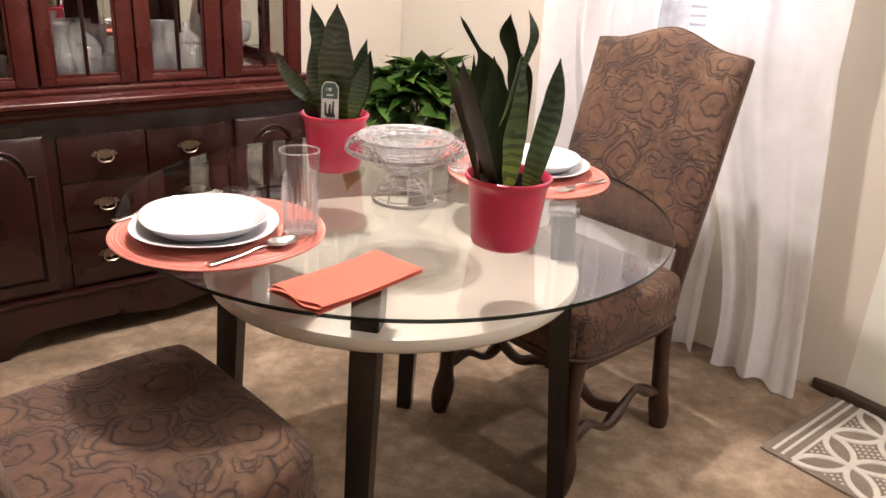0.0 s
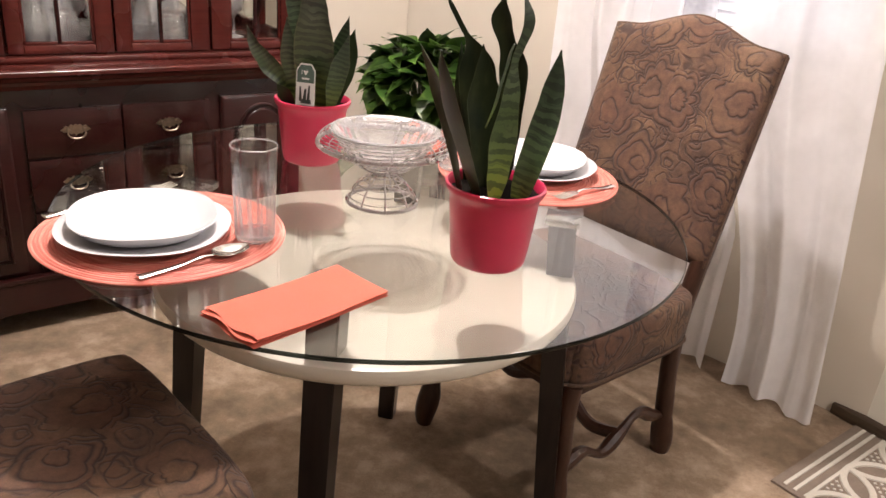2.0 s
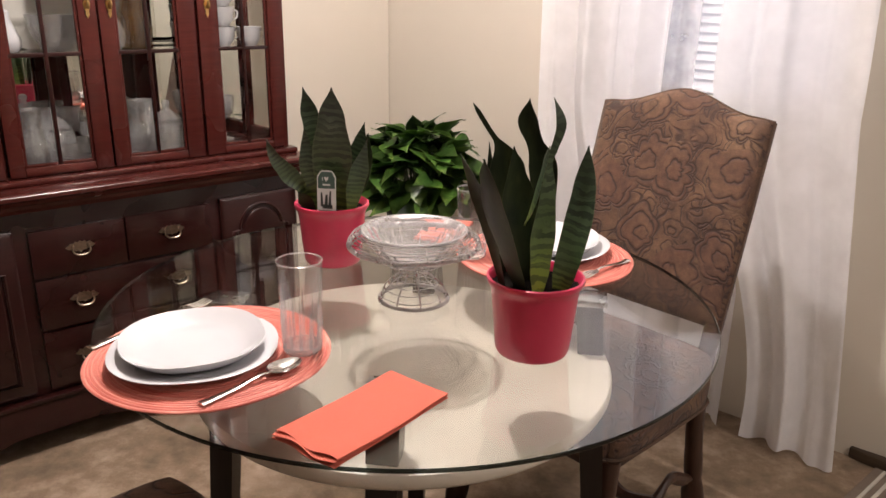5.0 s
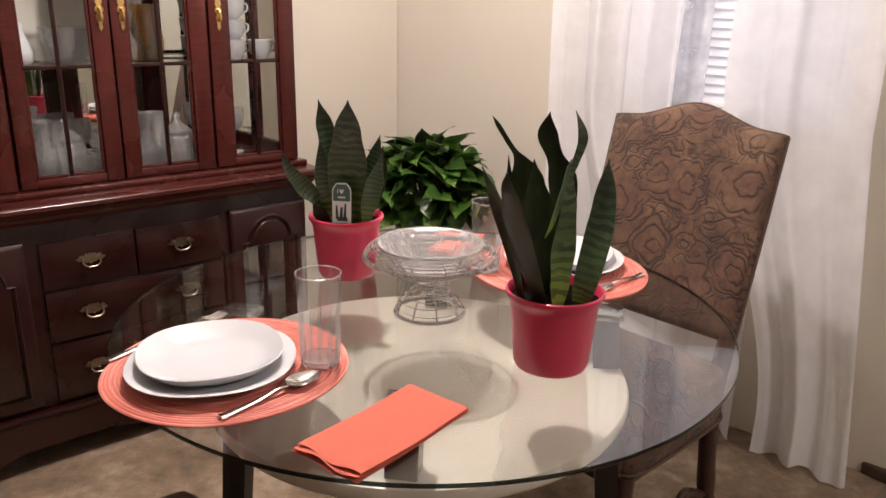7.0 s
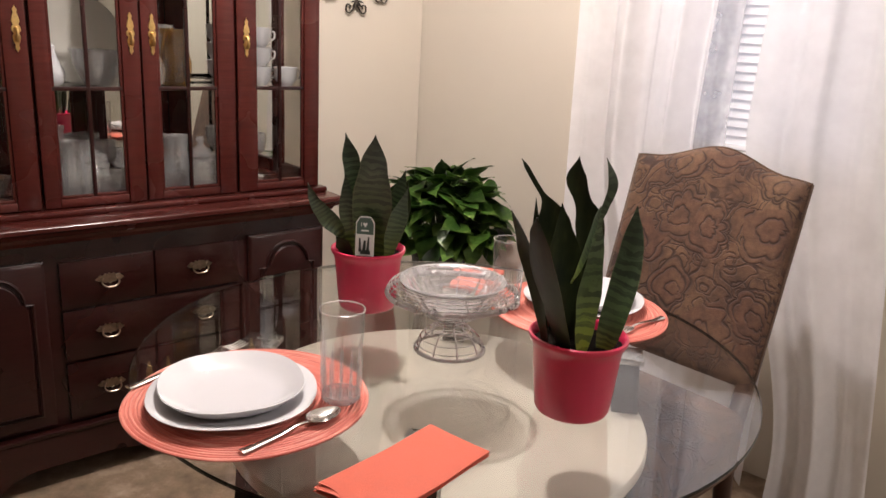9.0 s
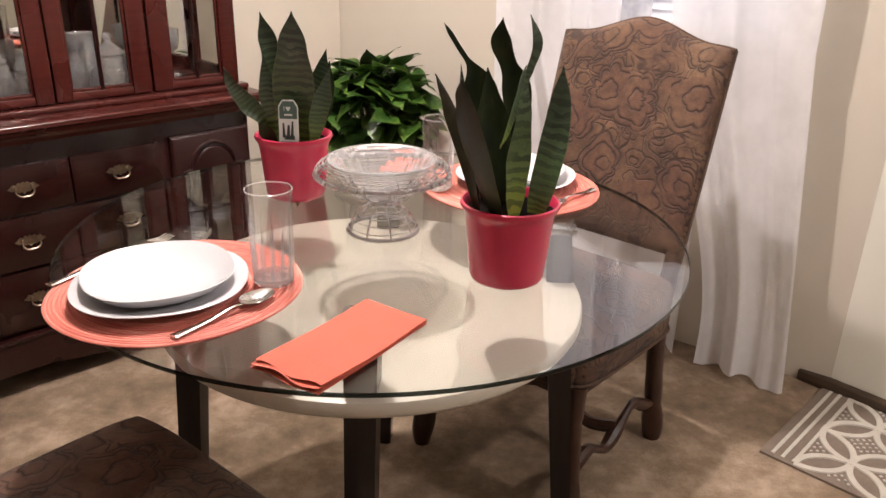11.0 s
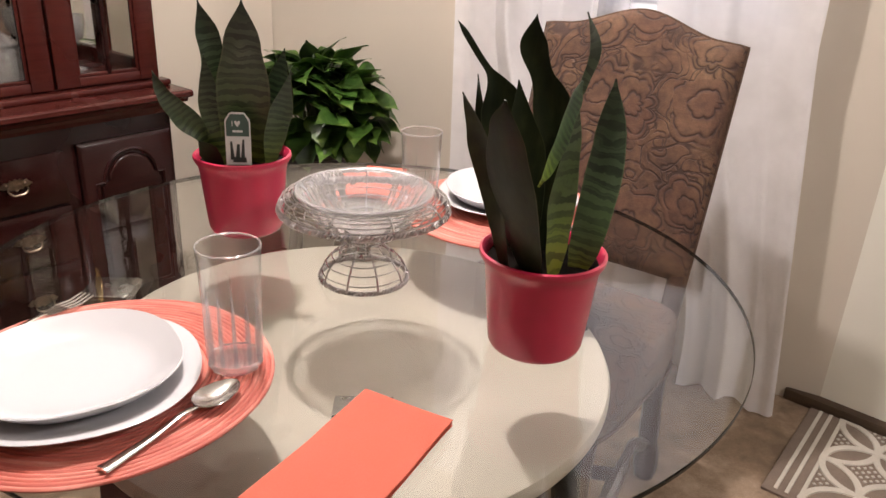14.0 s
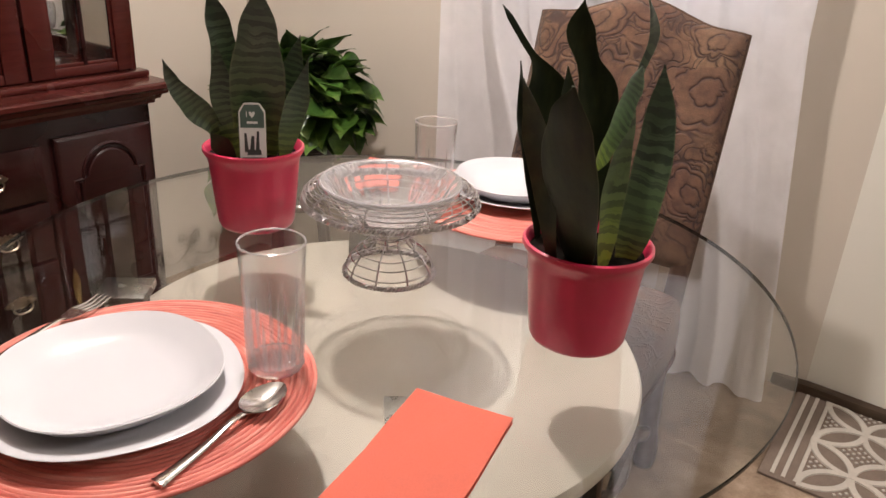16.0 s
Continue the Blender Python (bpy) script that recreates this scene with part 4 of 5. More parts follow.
rings = [[bm.verts.new((r * math.cos(2 * math.pi * i / 160), r * math.sin(2 * math.pi * i / 160), z)) for i in range(160)] for r, z in prof]
for p, q in zip(rings, rings[1:]):
    for i in range(160):
        bm.faces.new((p[i], p[(i + 1) % 160], q[(i + 1) % 160], q[i]))
part("polished_edge", bm, EDGE_GLASS, glass, "dark polished glass edge")
bm = bmesh.new()
lathe(bm, [(0.0, 0.612), (0.384, 0.612), (0.390, 0.615), (0.393, 0.621), (0.393, 0.634), (0.390, 0.640), (0.385, 0.642), (0.0, 0.642)], 128, -0.012, 0.0)
part("shelf", bm, CREAM_TOP, table, "round cream lacquered shelf below the glass")
for lx, ly, dx, dy in ((-0.345, -0.052, -0.055, -0.012), (0.334, 0.090, 0.062, -0.004), (0.028, -0.335, -0.008, -0.050), (-0.030, 0.335, -0.030, 0.060)):
    bm = bmesh.new()
    h = 0.0255
    rows = []
    for z, k in ((0.0, 1.0), (0.25, 0.66), (0.5, 0.33), (0.743, 0.0)):
        hh = h * (0.80 + 0.2 * z / 0.743)
        rows.append([bm.verts.new((lx + dx * k + sx * hh, ly + dy * k + sy * hh, z)) for sx, sy in ((-1, -1), (1, -1), (1, 1), (-1, 1))])
    for p, q in zip(rows, rows[1:]):
        for i in range(4):
            bm.faces.new((p[i], p[(i + 1) % 4], q[(i + 1) % 4], q[i]))
    bm.faces.new(rows[0][::-1])
    bm.faces.new(rows[-1])
    bmesh.ops.bevel(bm, geom=[e for e in bm.edges if abs((e.verts[0].co - e.verts[1].co).z) > 0.1], offset=0.003, segments=2, affect="EDGES")
    leg = part("leg", bm, TABLE_WOOD, table, "square dark espresso wood leg")
    bm = bmesh.new()
    box(bm, lx - 0.033, lx + 0.033, ly - 0.031, ly + 0.031, 0.744, 0.7565, 0.0015)
    part("metal_pad", bm, CHROME, leg, "square brushed metal pad under the glass")


# ---- chairs ----
def chair(m, label):
    c = thing("dining_chair", m, label, "chair", "dining chairs")
    # seat
    bm = bmesh.new()
    n = 22
    y0, y1, w = -0.580, -0.115, 0.254
    grid = []
    for j in range(n + 1):
        row = []
        for i in range(n + 1):
            # rows close up towards the rim, corners slightly rounded
            u, v = (math.copysign(1 - (1 - abs(q)) ** 2.0, q) for q in (i / n * 2 - 1, j / n * 2 - 1))
            k = (1 - 0.125 * (u * u * v * v) ** 2.6)
            x, y = u * w * k, (y0 + y1) / 2 + v * (y1 - y0) / 2 * k
            d = max(abs(u), abs(v))
            e = (1 - d ** 14)
            z = 0.452 + 0.050 * max(e, 0.0) ** 0.45 + 0.012 * (1 - u * u) * (1 - v * v)
            row.append(bm.verts.new((x, y, z)))
        grid.append(row)
    for p, q in zip(grid, grid[1:]):
        for i in range(n):
            bm.faces.new((p[i], p[i + 1], q[i + 1], q[i]))
    rim = grid[0] + [r[-1] for r in grid[1:]] + grid[-1][-2::-1] + [r[0] for r in grid[-2:0:-1]]
    last = rim
    for z, k in ((0.43, 1.004), (0.40, 1.0), (0.372, 0.985), (0.366, 0.95)):
        nxt = [bm.verts.new((v.co.x * k, (v.co.y + 0.3475) * k - 0.3475, z)) for v in rim]
        for i in range(len(rim)):
            bm.faces.new((last[i], nxt[i], nxt[(i + 1) % len(rim)], last[(i + 1) % len(rim)]))
        last = nxt
    bm.faces.new(last[::-1])
    hem = [(v.co.x * 1.003, (v.co.y + 0.3475) * 1.003 - 0.3475, 0.378) for v in rim]
    seat = part("seat", bm, DAMASK, c, "upholstered brown damask seat", 80)
    bm = bmesh.new()
    tube(bm, hem, 0.0042, 6, True)
    part("piping", bm, BRAID, seat, "dark brown braided trim")
    # backrest, leaning back
    bm = bmesh.new()
    nx, nz = 28, 26

    def crown(u):
        a = abs(u)
        if a > 0.80:
            return 0.504 - 0.004 * ((a - 0.80) / 0.2)
        t = (0.80 - a) / 0.80
        return 0.504 + 0.047 * (t * t * (3 - 2 * t))

    sheets = []
    for side in (-1, 1):
        g = []
        for j in range(nz + 1):
            row = []
            for i in range(nx + 1):
                u, v = i / nx * 2 - 1, j / nz
                top = crown(u)
                h = top * v
                d = max(abs(u), abs(2 * v - 1))
                puff = max(0.0, 1 - d ** 6) ** 0.5
                y = (-0.010 - 0.020 * puff) if side < 0 else (0.014 + 0.014 * puff)
                row.append(bm.verts.new((u * 0.232, y, h)))
            g.append(row)
        for p, q in zip(g, g[1:]):
            for i in range(nx):
                bm.faces.new((p[i], p[i + 1], q[i + 1], q[i]))
        sheets.append(g)
    a, b = ([g[0] + [r[-1] for r in g[1:]] + g[-1][-2::-1] + [r[0] for r in g[-2:0:-1]] for g in sheets])
    for i in range(len(a)):
        bm.faces.new((a[i], a[(i + 1) % len(a)], b[(i + 1) % len(a)], b[i]))
    tilt = pose(0, -0.127, 0.552, -14.7, 0, 0)
    back = part("backrest", bm, DAMASK, c, "tall camel-topped upholstered backrest in brown damask", 70, tilt)
    edge = [(u * 0.233, -0.004, crown(u) + 0.001) for u in [-1 + k / 14 for k in range(29)]]
    edge = [(-0.233, -0.004, 0.500 * k / 14) for k in range(14)] + edge + [(0.233, -0.004, 0.500 * (13 - k) / 14) for k in range(14)]
    bm = bmesh.new()
    tube(bm, edge, 0.0034, 7)
    part("piping", bm, BRAID, back, "dark brown braided cord piping")
    # posts between seat and back, running on as rear legs
    for s in (-1, 1):
        pts = spline([(s * 0.212, -0.085, 0.70), (s * 0.212, -0.128, 0.53), (s * 0.212, -0.150, 0.42), (s * 0.212, -0.150, 0.30), (s * 0.210, -0.125, 0.17), (s * 0.206, -0.100, 0.075), (s * 0.205, -0.088, 0.028), (s * 0.205, -0.086, 0.0)], 5)
        rad = []
        for p in pts:
            z = p.z
            r = 0.022 if z > 0.2 else 0.0235
            if z < 0.13:
                r = 0.021 + 0.009 * math.sin(max(0, min(1, (0.13 - z) / 0.13)) * math.pi * 0.9)
            rad.append(r)
        bm = bmesh.new()
        tube(bm, pts, rad, 10)
        part("leg", bm, CHAIR_WOOD, c, "carved dark wooden rear leg")
        pts = spline([(s * 0.222, -0.535, 0.372), (s * 0.222, -0.540, 0.30), (s * 0.224, -0.532, 0.20), (s * 0.226, -0.535, 0.10), (s * 0.228, -0.545, 0.035), (s * 0.228, -0.547, 0.0)], 6)
        rad = [0.024 if p.z > 0.30 else 0.021 + 0.010 * max(0.0, math.sin((0.13 - p.z) / 0.13 * math.pi)) * (p.z < 0.13) for p in pts]
        bm = bmesh.new()
        tube(bm, pts, rad, 10)
        part("leg", bm, CHAIR_WOOD, c, "carved dark wooden front leg")
        pts = spline([(s * 0.226, -0.535, 0.145), (s * 0.224, -0.46, 0.165), (s * 0.222, -0.38, 0.125), (s * 0.220, -0.315, 0.155), (s * 0.216, -0.25, 0.185), (s * 0.212, -0.18, 0.150), (s * 0.208, -0.112, 0.125)], 6)
        bm = bmesh.new()
        tube(bm, pts, [0.014 + 0.004 * math.sin(i * 0.5) for i in range(len(pts))], 9)
        part("stretcher", bm, CHAIR_WOOD, c, "wavy carved side stretcher")
    pts = spline([(-0.221, -0.32, 0.155), (-0.14, -0.325, 0.135), (-0.07, -0.32, 0.165), (0.0, -0.32, 0.185), (0.07, -0.32, 0.165), (0.14, -0.325, 0.135), (0.221, -0.32, 0.155)], 6)
    bm = bmesh.new()
    tube(bm, pts, 0.016, 9)
    part("stretcher", bm, CHAIR_WOOD, c, "wavy carved cross stretcher")
    bm = bmesh.new()
    box(bm, -0.222, 0.222, -0.545, -0.135, 0.330, 0.368, 0.004)
    part("seat_rail", bm, CHAIR_WOOD, c)
    return c


chair(pose(0.6635, 2.432, 0, 0, 0, -38), "brown damask high-backed dining chair tucked beneath the table, facing it")
chair(pose(-0.413, 0.914, 0, 0, 0, 144.9), "brown damask dining chair partly in the table's shadow")


# ---- table settings ----
def placemat(x, y, r, seed):
    rnd = random.Random(seed)
    ph = [rnd.uniform(0, 6.28) for _ in range(3)]
    disc = thing("placemat", pose(x, y, TOP + 0.0005, 0, 0, seed * 40), "round coral woven placemat on the glass tabletop", "placemat", "placemats")
    k = int(r / 0.0058)
    for name, hi, lo in (("woven_disc", k - 4, 0), ("braided_border", k, k - 4)):
        bm = bmesh.new()
        prof = [(r * lo / k, 0.0), (r * hi / k - 0.0005, 0.0)]
        for i in range(hi, lo, -1):
            rr = r * i / k
            prof += [(rr, 0.0016), (rr - r / k * 0.28, 0.0034), (rr - r / k * 0.72, 0.0034)]
        prof.append((r * lo / k, 0.0016 if lo else 0.0025))
        fl = lambda a, q, z: 1 + (0.010 * math.sin(2 * a + ph[0]) + 0.005 * math.sin(5 * a + ph[1])) * (q / r) ** 2
        if lo:
            rings = [[bm.verts.new((q * fl(t, q, z) * math.cos(t), q * fl(t, q, z) * math.sin(t), z)) for t in (2 * math.pi * n / 88 for n in range(88))] for q, z in prof]
            for p, q in zip(rings, rings[1:] + rings[:1]):
                for n in range(88):
                    bm.faces.new((p[n], p[(n + 1) % 88], q[(n + 1) % 88], q[n]))
        else:
            lathe(bm, prof, 88, flute=fl)
        part(name, bm, CORAL, disc, "", 60)
    return disc


placemat(-0.159, 1.452, 0.186, 1)
placemat(0.342, 2.031, 0.192, 2)
MAT = TOP + 0.0043


def plates(x, y, turn, k):
    bm = bmesh.new()
    lathe(bm, [(0.0, 0.001), (0.070 * k, 0.0), (0.075 * k, 0.003), (0.095 * k, 0.007), (0.124 * k, 0.019), (0.1255 * k, 0.0205), (0.124 * k, 0.0215), (0.095 * k, 0.0105), (0.076 * k, 0.0065), (0.0, 0.006)], 72, shape=2.25)
    solid("dinner_plate", bm, CHINA, pose(x, y, MAT, 0, 0, turn), "plain white china dinner plate on a coral placemat", "plate", "dinner plates", sharp=60)
    bm = bmesh.new()
    lathe(bm, [(0.0, 0.001), (0.066 * k, 0.0), (0.076 * k, 0.002), (0.090 * k, 0.010), (0.1005 * k, 0.0195), (0.1065 * k, 0.0262), (0.1078 * k, 0.0275), (0.1065 * k, 0.0284), (0.097 * k, 0.0225), (0.084 * k, 0.0135), (0.072 * k, 0.0085), (0.058 * k, 0.0070), (0.0, 0.0065)], 80, shape=2.35)
    solid("soup_plate", bm, CHINA, pose(x - 0.004, y + 0.004, MAT + 0.0068, 0, 0, turn + 12), "squarish white china soup plate stacked on a dinner plate", "plate", "soup plates", sharp=60)


plates(-0.173, 1.427, 20, 1.0)
plates(0.353, 2.060, -15, 1.03)


def tumbler(x, y, z, label):
    def fl(a, r, zz):
        f = max(0.0, 1 - abs(zz - 0.055) / 0.055)
        return 1 + 0.035 * abs(math.cos(a * 6)) * f ** 0.5

    t = thing("tumbler", pose(x, y, z), label, "glass", "tumblers")
    bm = bmesh.new()
    lathe(bm, [(0.0, 0.014), (0.024, 0.014), (0.0255, 0.02), (0.028, 0.05), (0.031, 0.10), (0.0337, 0.150), (0.0352, 0.150), (0.0338, 0.12), (0.0316, 0.075), (0.0292, 0.03), (0.0285, 0.014)], 72, flute=fl)
    part("cup", bm, CUP_GLASS, t, "", 25)
    bm = bmesh.new()
    tube(bm, ring_points(0.0346, 0.1505, 64), 0.0011, 8, True)
    part("rim", bm, CUP_RIDGE, t, "rounded glass rim")
    bm = bmesh.new()
    lathe(bm, [(0.0, 0.0), (0.024, 0.0), (0.0275, 0.003), (0.0295, 0.008), (0.0285, 0.0135), (0.0, 0.0135)], 84, flute=lambda a, r, zz: 1 + 0.06 * abs(math.cos(a * 7)))
    part("base", bm, BOWL_GLASS, t, "thick faceted glass base", 20)
    for k in range(12):
        a = 2 * math.pi * (k + 0.5) / 12
        c, s = math.cos(a), math.sin(a)
        top = 0.075 + 0.022 * (k % 2)
        bm = bmesh.new()
        tube(bm, [(0.0290 * c, 0.0290 * s, 0.014), (0.0305 * c, 0.0305 * s, 0.05), (0.0316 * c, 0.0316 * s, top)], [0.0026, 0.0022, 0.0004], 6)
        part("flute", bm, CUP_RIDGE, t)


tumbler(-0.019, 1.479, MAT, "clear fluted glass tumbler on the edge of a coral placemat")
tumbler(0.189, 1.985, MAT, "clear fluted glass tumbler behind the wire bowl")


def spoon(p, q):
    p, q = Vector(p), Vector(q)
    d = q - p
    L = d.length
    s = thing("spoon", pose(p.x, p.y, p.z, 0, 0, math.degrees(math.atan2(d.y, d.x))), "polished steel soup spoon on a coral placemat", "spoon")
    bm = bmesh.new()
    pts = spline([(0, 0, 0.003), (0.02, 0, 0.003), (0.06, 0, 0.005), (L - 0.075, 0, 0.010), (L - 0.055, 0, 0.008)], 7)
    rad = [0.0075, 0.0085, 0.0082] + [0.0078 - 0.0042 * min(1, i / 14) for i in range(len(pts) - 3)]
    tube(bm, pts, rad, 10, False, 0.28)
    part("handle", bm, STEEL, s)
    bm = bmesh.new()
    n, k = 18, 12
    grid = []
    for j in range(k + 1):
        row = []
        for i in range(n):
            a = 2 * math.pi * i / n
            r = j / k
            ex = 0.030 * r * math.cos(a)
            wd = 0.0195 * (1 - 0.16 * math.cos(a)) * r * math.sin(a)
            row.append(bm.verts.new((L - 0.028 + ex, wd, 0.0015 + 0.0085 * r * r)))
        grid.append(row)
    for u, v in zip(grid, grid[1:]):
        for i in range(n):
            bm.faces.new((u[i], u[(i + 1) % n], v[(i + 1) % n], v[i]))
    bmesh.ops.remove_doubles(bm, verts=bm.verts[:], dist=1e-6)
    r = bmesh.ops.solidify(bm, geom=bm.faces[:], thickness=0.0012)
    part("bowl", bm, STEEL, s, "", 60)


def fork(p, q, label):
    p, q = Vector(p), Vector(q)
    d = q - p
    L = d.length
    f = thing("fork", pose(p.x, p.y, p.z, 0, 0, math.degrees(math.atan2(d.y, d.x))), label, "fork", "forks")
    bm = bmesh.new()
    pts = spline([(0, 0, 0.003), (0.03, 0, 0.003), (L - 0.09, 0, 0.009), (L - 0.066, 0, 0.007)], 7)
    tube(bm, pts, [0.0085 - 0.0052 * min(1, i / 15) for i in range(len(pts))], 10, False, 0.28)
    part("handle", bm, STEEL, f)
    bm = bmesh.new()
    out = [(L - 0.068, 0.003), (L - 0.06, 0.009), (L - 0.045, 0.0118), (L - 0.040, 0.0118), (L - 0.040, -0.0118), (L - 0.045, -0.0118), (L - 0.06, -0.009), (L - 0.068, -0.003)]
    top = [bm.verts.new((x, y, 0.0065)) for x, y in out]
    low = [bm.verts.new((x, y, 0.0048)) for x, y in out]
    bm.faces.new(top)
    bm.faces.new(low[::-1])
    for i in range(len(out)):
        bm.faces.new((top[i], low[i], low[(i + 1) % len(out)], top[(i + 1) % len(out)]))
    part("neck", bm, STEEL, f)
    for k in range(4):
        y = -0.0099 + 0.0066 * k
        bm = bmesh.new()
        tube(bm, [(L - 0.041, y, 0.0056), (L - 0.02, y, 0.0035), (L, y, 0.0065)], [0.0020, 0.0018, 0.0009], 6)
        part("tine", bm, STEEL, f)


spoon((-0.100, 1.290, MAT), (-0.008, 1.432, MAT))
fork((-0.345, 1.420, MAT), (-0.248, 1.634, MAT), "polished steel fork half hidden by white plates")
fork((0.520, 2.020, MAT), (0.412, 1.880, MAT), "polished steel fork beside the far place setting")


def napkin(corner, turn, long, wide, label, seed):
    """A folded cloth: layers with soft waves, its folds at one end."""
    rnd = random.Random(seed)
    cloth = thing("napkin", pose(*corner, 0, 0, turn), label, "napkin", "napkins")
    z = 0.0006
    for k in range(4):
        t = 0.0019
        bm = bmesh.new()
        ins = (0.0, 0.004, 0.001, 0.0)[k]
        nx, ny = 20, 10
        x0, x1 = (0.000, 0.004, 0.001, 0.006)[k], long - ins
        y0, y1 = ins * 0.8, wide - (0.0, 0.003, 0.0, 0.001)[k]
        up, dn = [], []
        ph = rnd.uniform(0, 6)
        for j in range(ny + 1):
            ru, rd = [], []
            for i in range(nx + 1):
                u, v = i / nx, j / ny
                x = x0 + (x1 - x0) * u + 0.0012 * math.sin(v * 9 + ph) * (1 - u) * 2
                y = y0 + (y1 - y0) * v + 0.0008 * math.sin(u * 7 + ph)
                e = min(u * nx, (1 - u) * nx, v * ny, (1 - v) * ny, 1.0)
                wv = 0.0005 * math.sin(u * 8 + v * 5 + ph) * (1 if k else 0.2) + 0.0020 * (1 - u) ** 6 * (1 + math.sin(v * 8 + ph)) * (k > 0)
                mid = z + t / 2 + wv
                ru.append(bm.verts.new((x, y, mid + t * 0.5 * (0.25 + 0.75 * e))))
                rd.append(bm.verts.new((x, y, mid - t * 0.5 * (0.25 + 0.75 * e))))
            up.append(ru)
            dn.append(rd)
        for g, flip in ((up, False), (dn, True)):
            for p, q in zip(g, g[1:]):
                for i in range(nx):
                    f = (p[i], p[i + 1], q[i + 1], q[i])
                    bm.faces.new(f[::-1] if flip else f)
        ra, rb = ([g[0] + [r[-1] for r in g[1:]] + g[-1][-2::-1] + [r[0] for r in g[-2:0:-1]] for g in (up, dn)])
        for i in range(len(ra)):
            bm.faces.new((ra[i], rb[i], rb[(i + 1) % len(ra)], ra[(i + 1) % len(ra)]))
        z += t + 0.0002
        part("fold", bm, NAPKIN, cloth, "", 70)
    return cloth


napkin((0.118, 1.183, TOP), 60.5, 0.224, 0.110, "coral cotton napkin folded flat on bare glass", 4)
napkin((0.125, 2.060, TOP), 78, 0.18, 0.085, "coral cotton napkin folded beside the far tumbler", 5)

# wire pedestal with a glass bowl
stand = thing("wire_pedestal_bowl", pose(0.110, 1.732, TOP), "silver twisted-wire pedestal basket on the glass tabletop", "fruit bowl")


def rope(parent, r, z, thick=0.0022, turns=60, label=""):
    bm = bmesh.new()
    n = turns * 5
    for s in (0, math.pi):
        pts = []
        for i in range(n):
            a = 2 * math.pi * i / n
            b = a * turns + s
            pts.append(((r + thick * 0.8 * math.cos(b)) * math.cos(a), (r + thick * 0.8 * math.cos(b)) * math.sin(a), z + thick * 0.8 * math.sin(b)))
        tube(bm, pts, thick * 0.75, 5, True)
    part("rope_ring", bm, WIRE, parent, label or "twisted wire ring")


rope(stand, 0.063, 0.0042, 0.0028, 40)
rope(stand, 0.1185, 0.110, 0.0031, 70)
BASK = [(0.063, 0.005), (0.058, 0.020), (0.046, 0.036), (0.030, 0.047), (0.0235, 0.056), (0.026, 0.061), (0.046, 0.070), (0.066, 0.083), (0.084, 0.097), (0.104, 0.107), (0.1185, 0.112), (0.1175, 0.121), (0.109, 0.128), (0.099, 0.131)]
for r, z in ((0.060, 0.013), (0.054, 0.026), (0.046, 0.036), (0.036, 0.044), (0.025, 0.052), (0.0235, 0.057), (0.028, 0.062), (0.046, 0.070), (0.066, 0.083), (0.084, 0.097), (0.098, 0.1045), (0.1195, 0.117), (0.116, 0.1225), (0.111, 0.127), (0.105, 0.130), (0.099, 0.1315)):
    bm = bmesh.new()
    tube(bm, ring_points(r, z, 56, 0.0005, 5), 0.0009, 5, True)
    part("wire_ring", bm, WIRE, stand)
for k in range(9):
    a = 2 * math.pi * (k + 0.3) / 9
    bm = bmesh.new()
    tube(bm, spline([(r * math.cos(a), r * math.sin(a), z) for r, z in BASK], 3), 0.0014, 6)
    part("rib", bm, WIRE, stand)
bowl = thing("glass_bowl", pose(0.110, 1.732, TOP), "clear pressed-glass bowl set in a wire basket", "bowl")
bm = bmesh.new()
prof = [(0.0, 0.064), (0.026, 0.065), (0.044, 0.073), (0.055, 0.081), (0.064, 0.089), (0.073, 0.099), (0.080, 0.108), (0.090, 0.124), (0.0955, 0.1325), (0.0968, 0.1355), (0.0955, 0.1372), (0.0905, 0.1362), (0.0835, 0.1310), (0.0765, 0.1200), (0.071, 0.110), (0.060, 0.097), (0.043, 0.082), (0.0, 0.074)]
lathe(bm, prof, 144, flute=lambda a, r, z: 1 + 0.012 * math.cos(a * 24) * (0.075 < z < 0.128))
part("body", bm, BOWL_GLASS, bowl, "", 50)
bm = bmesh.new()
tube(bm, ring_points(0.0962, 0.1368, 96), 0.0014, 6, True)
part("rim", bm, BOWL_RIM, bowl, "rounded bright glass rim")



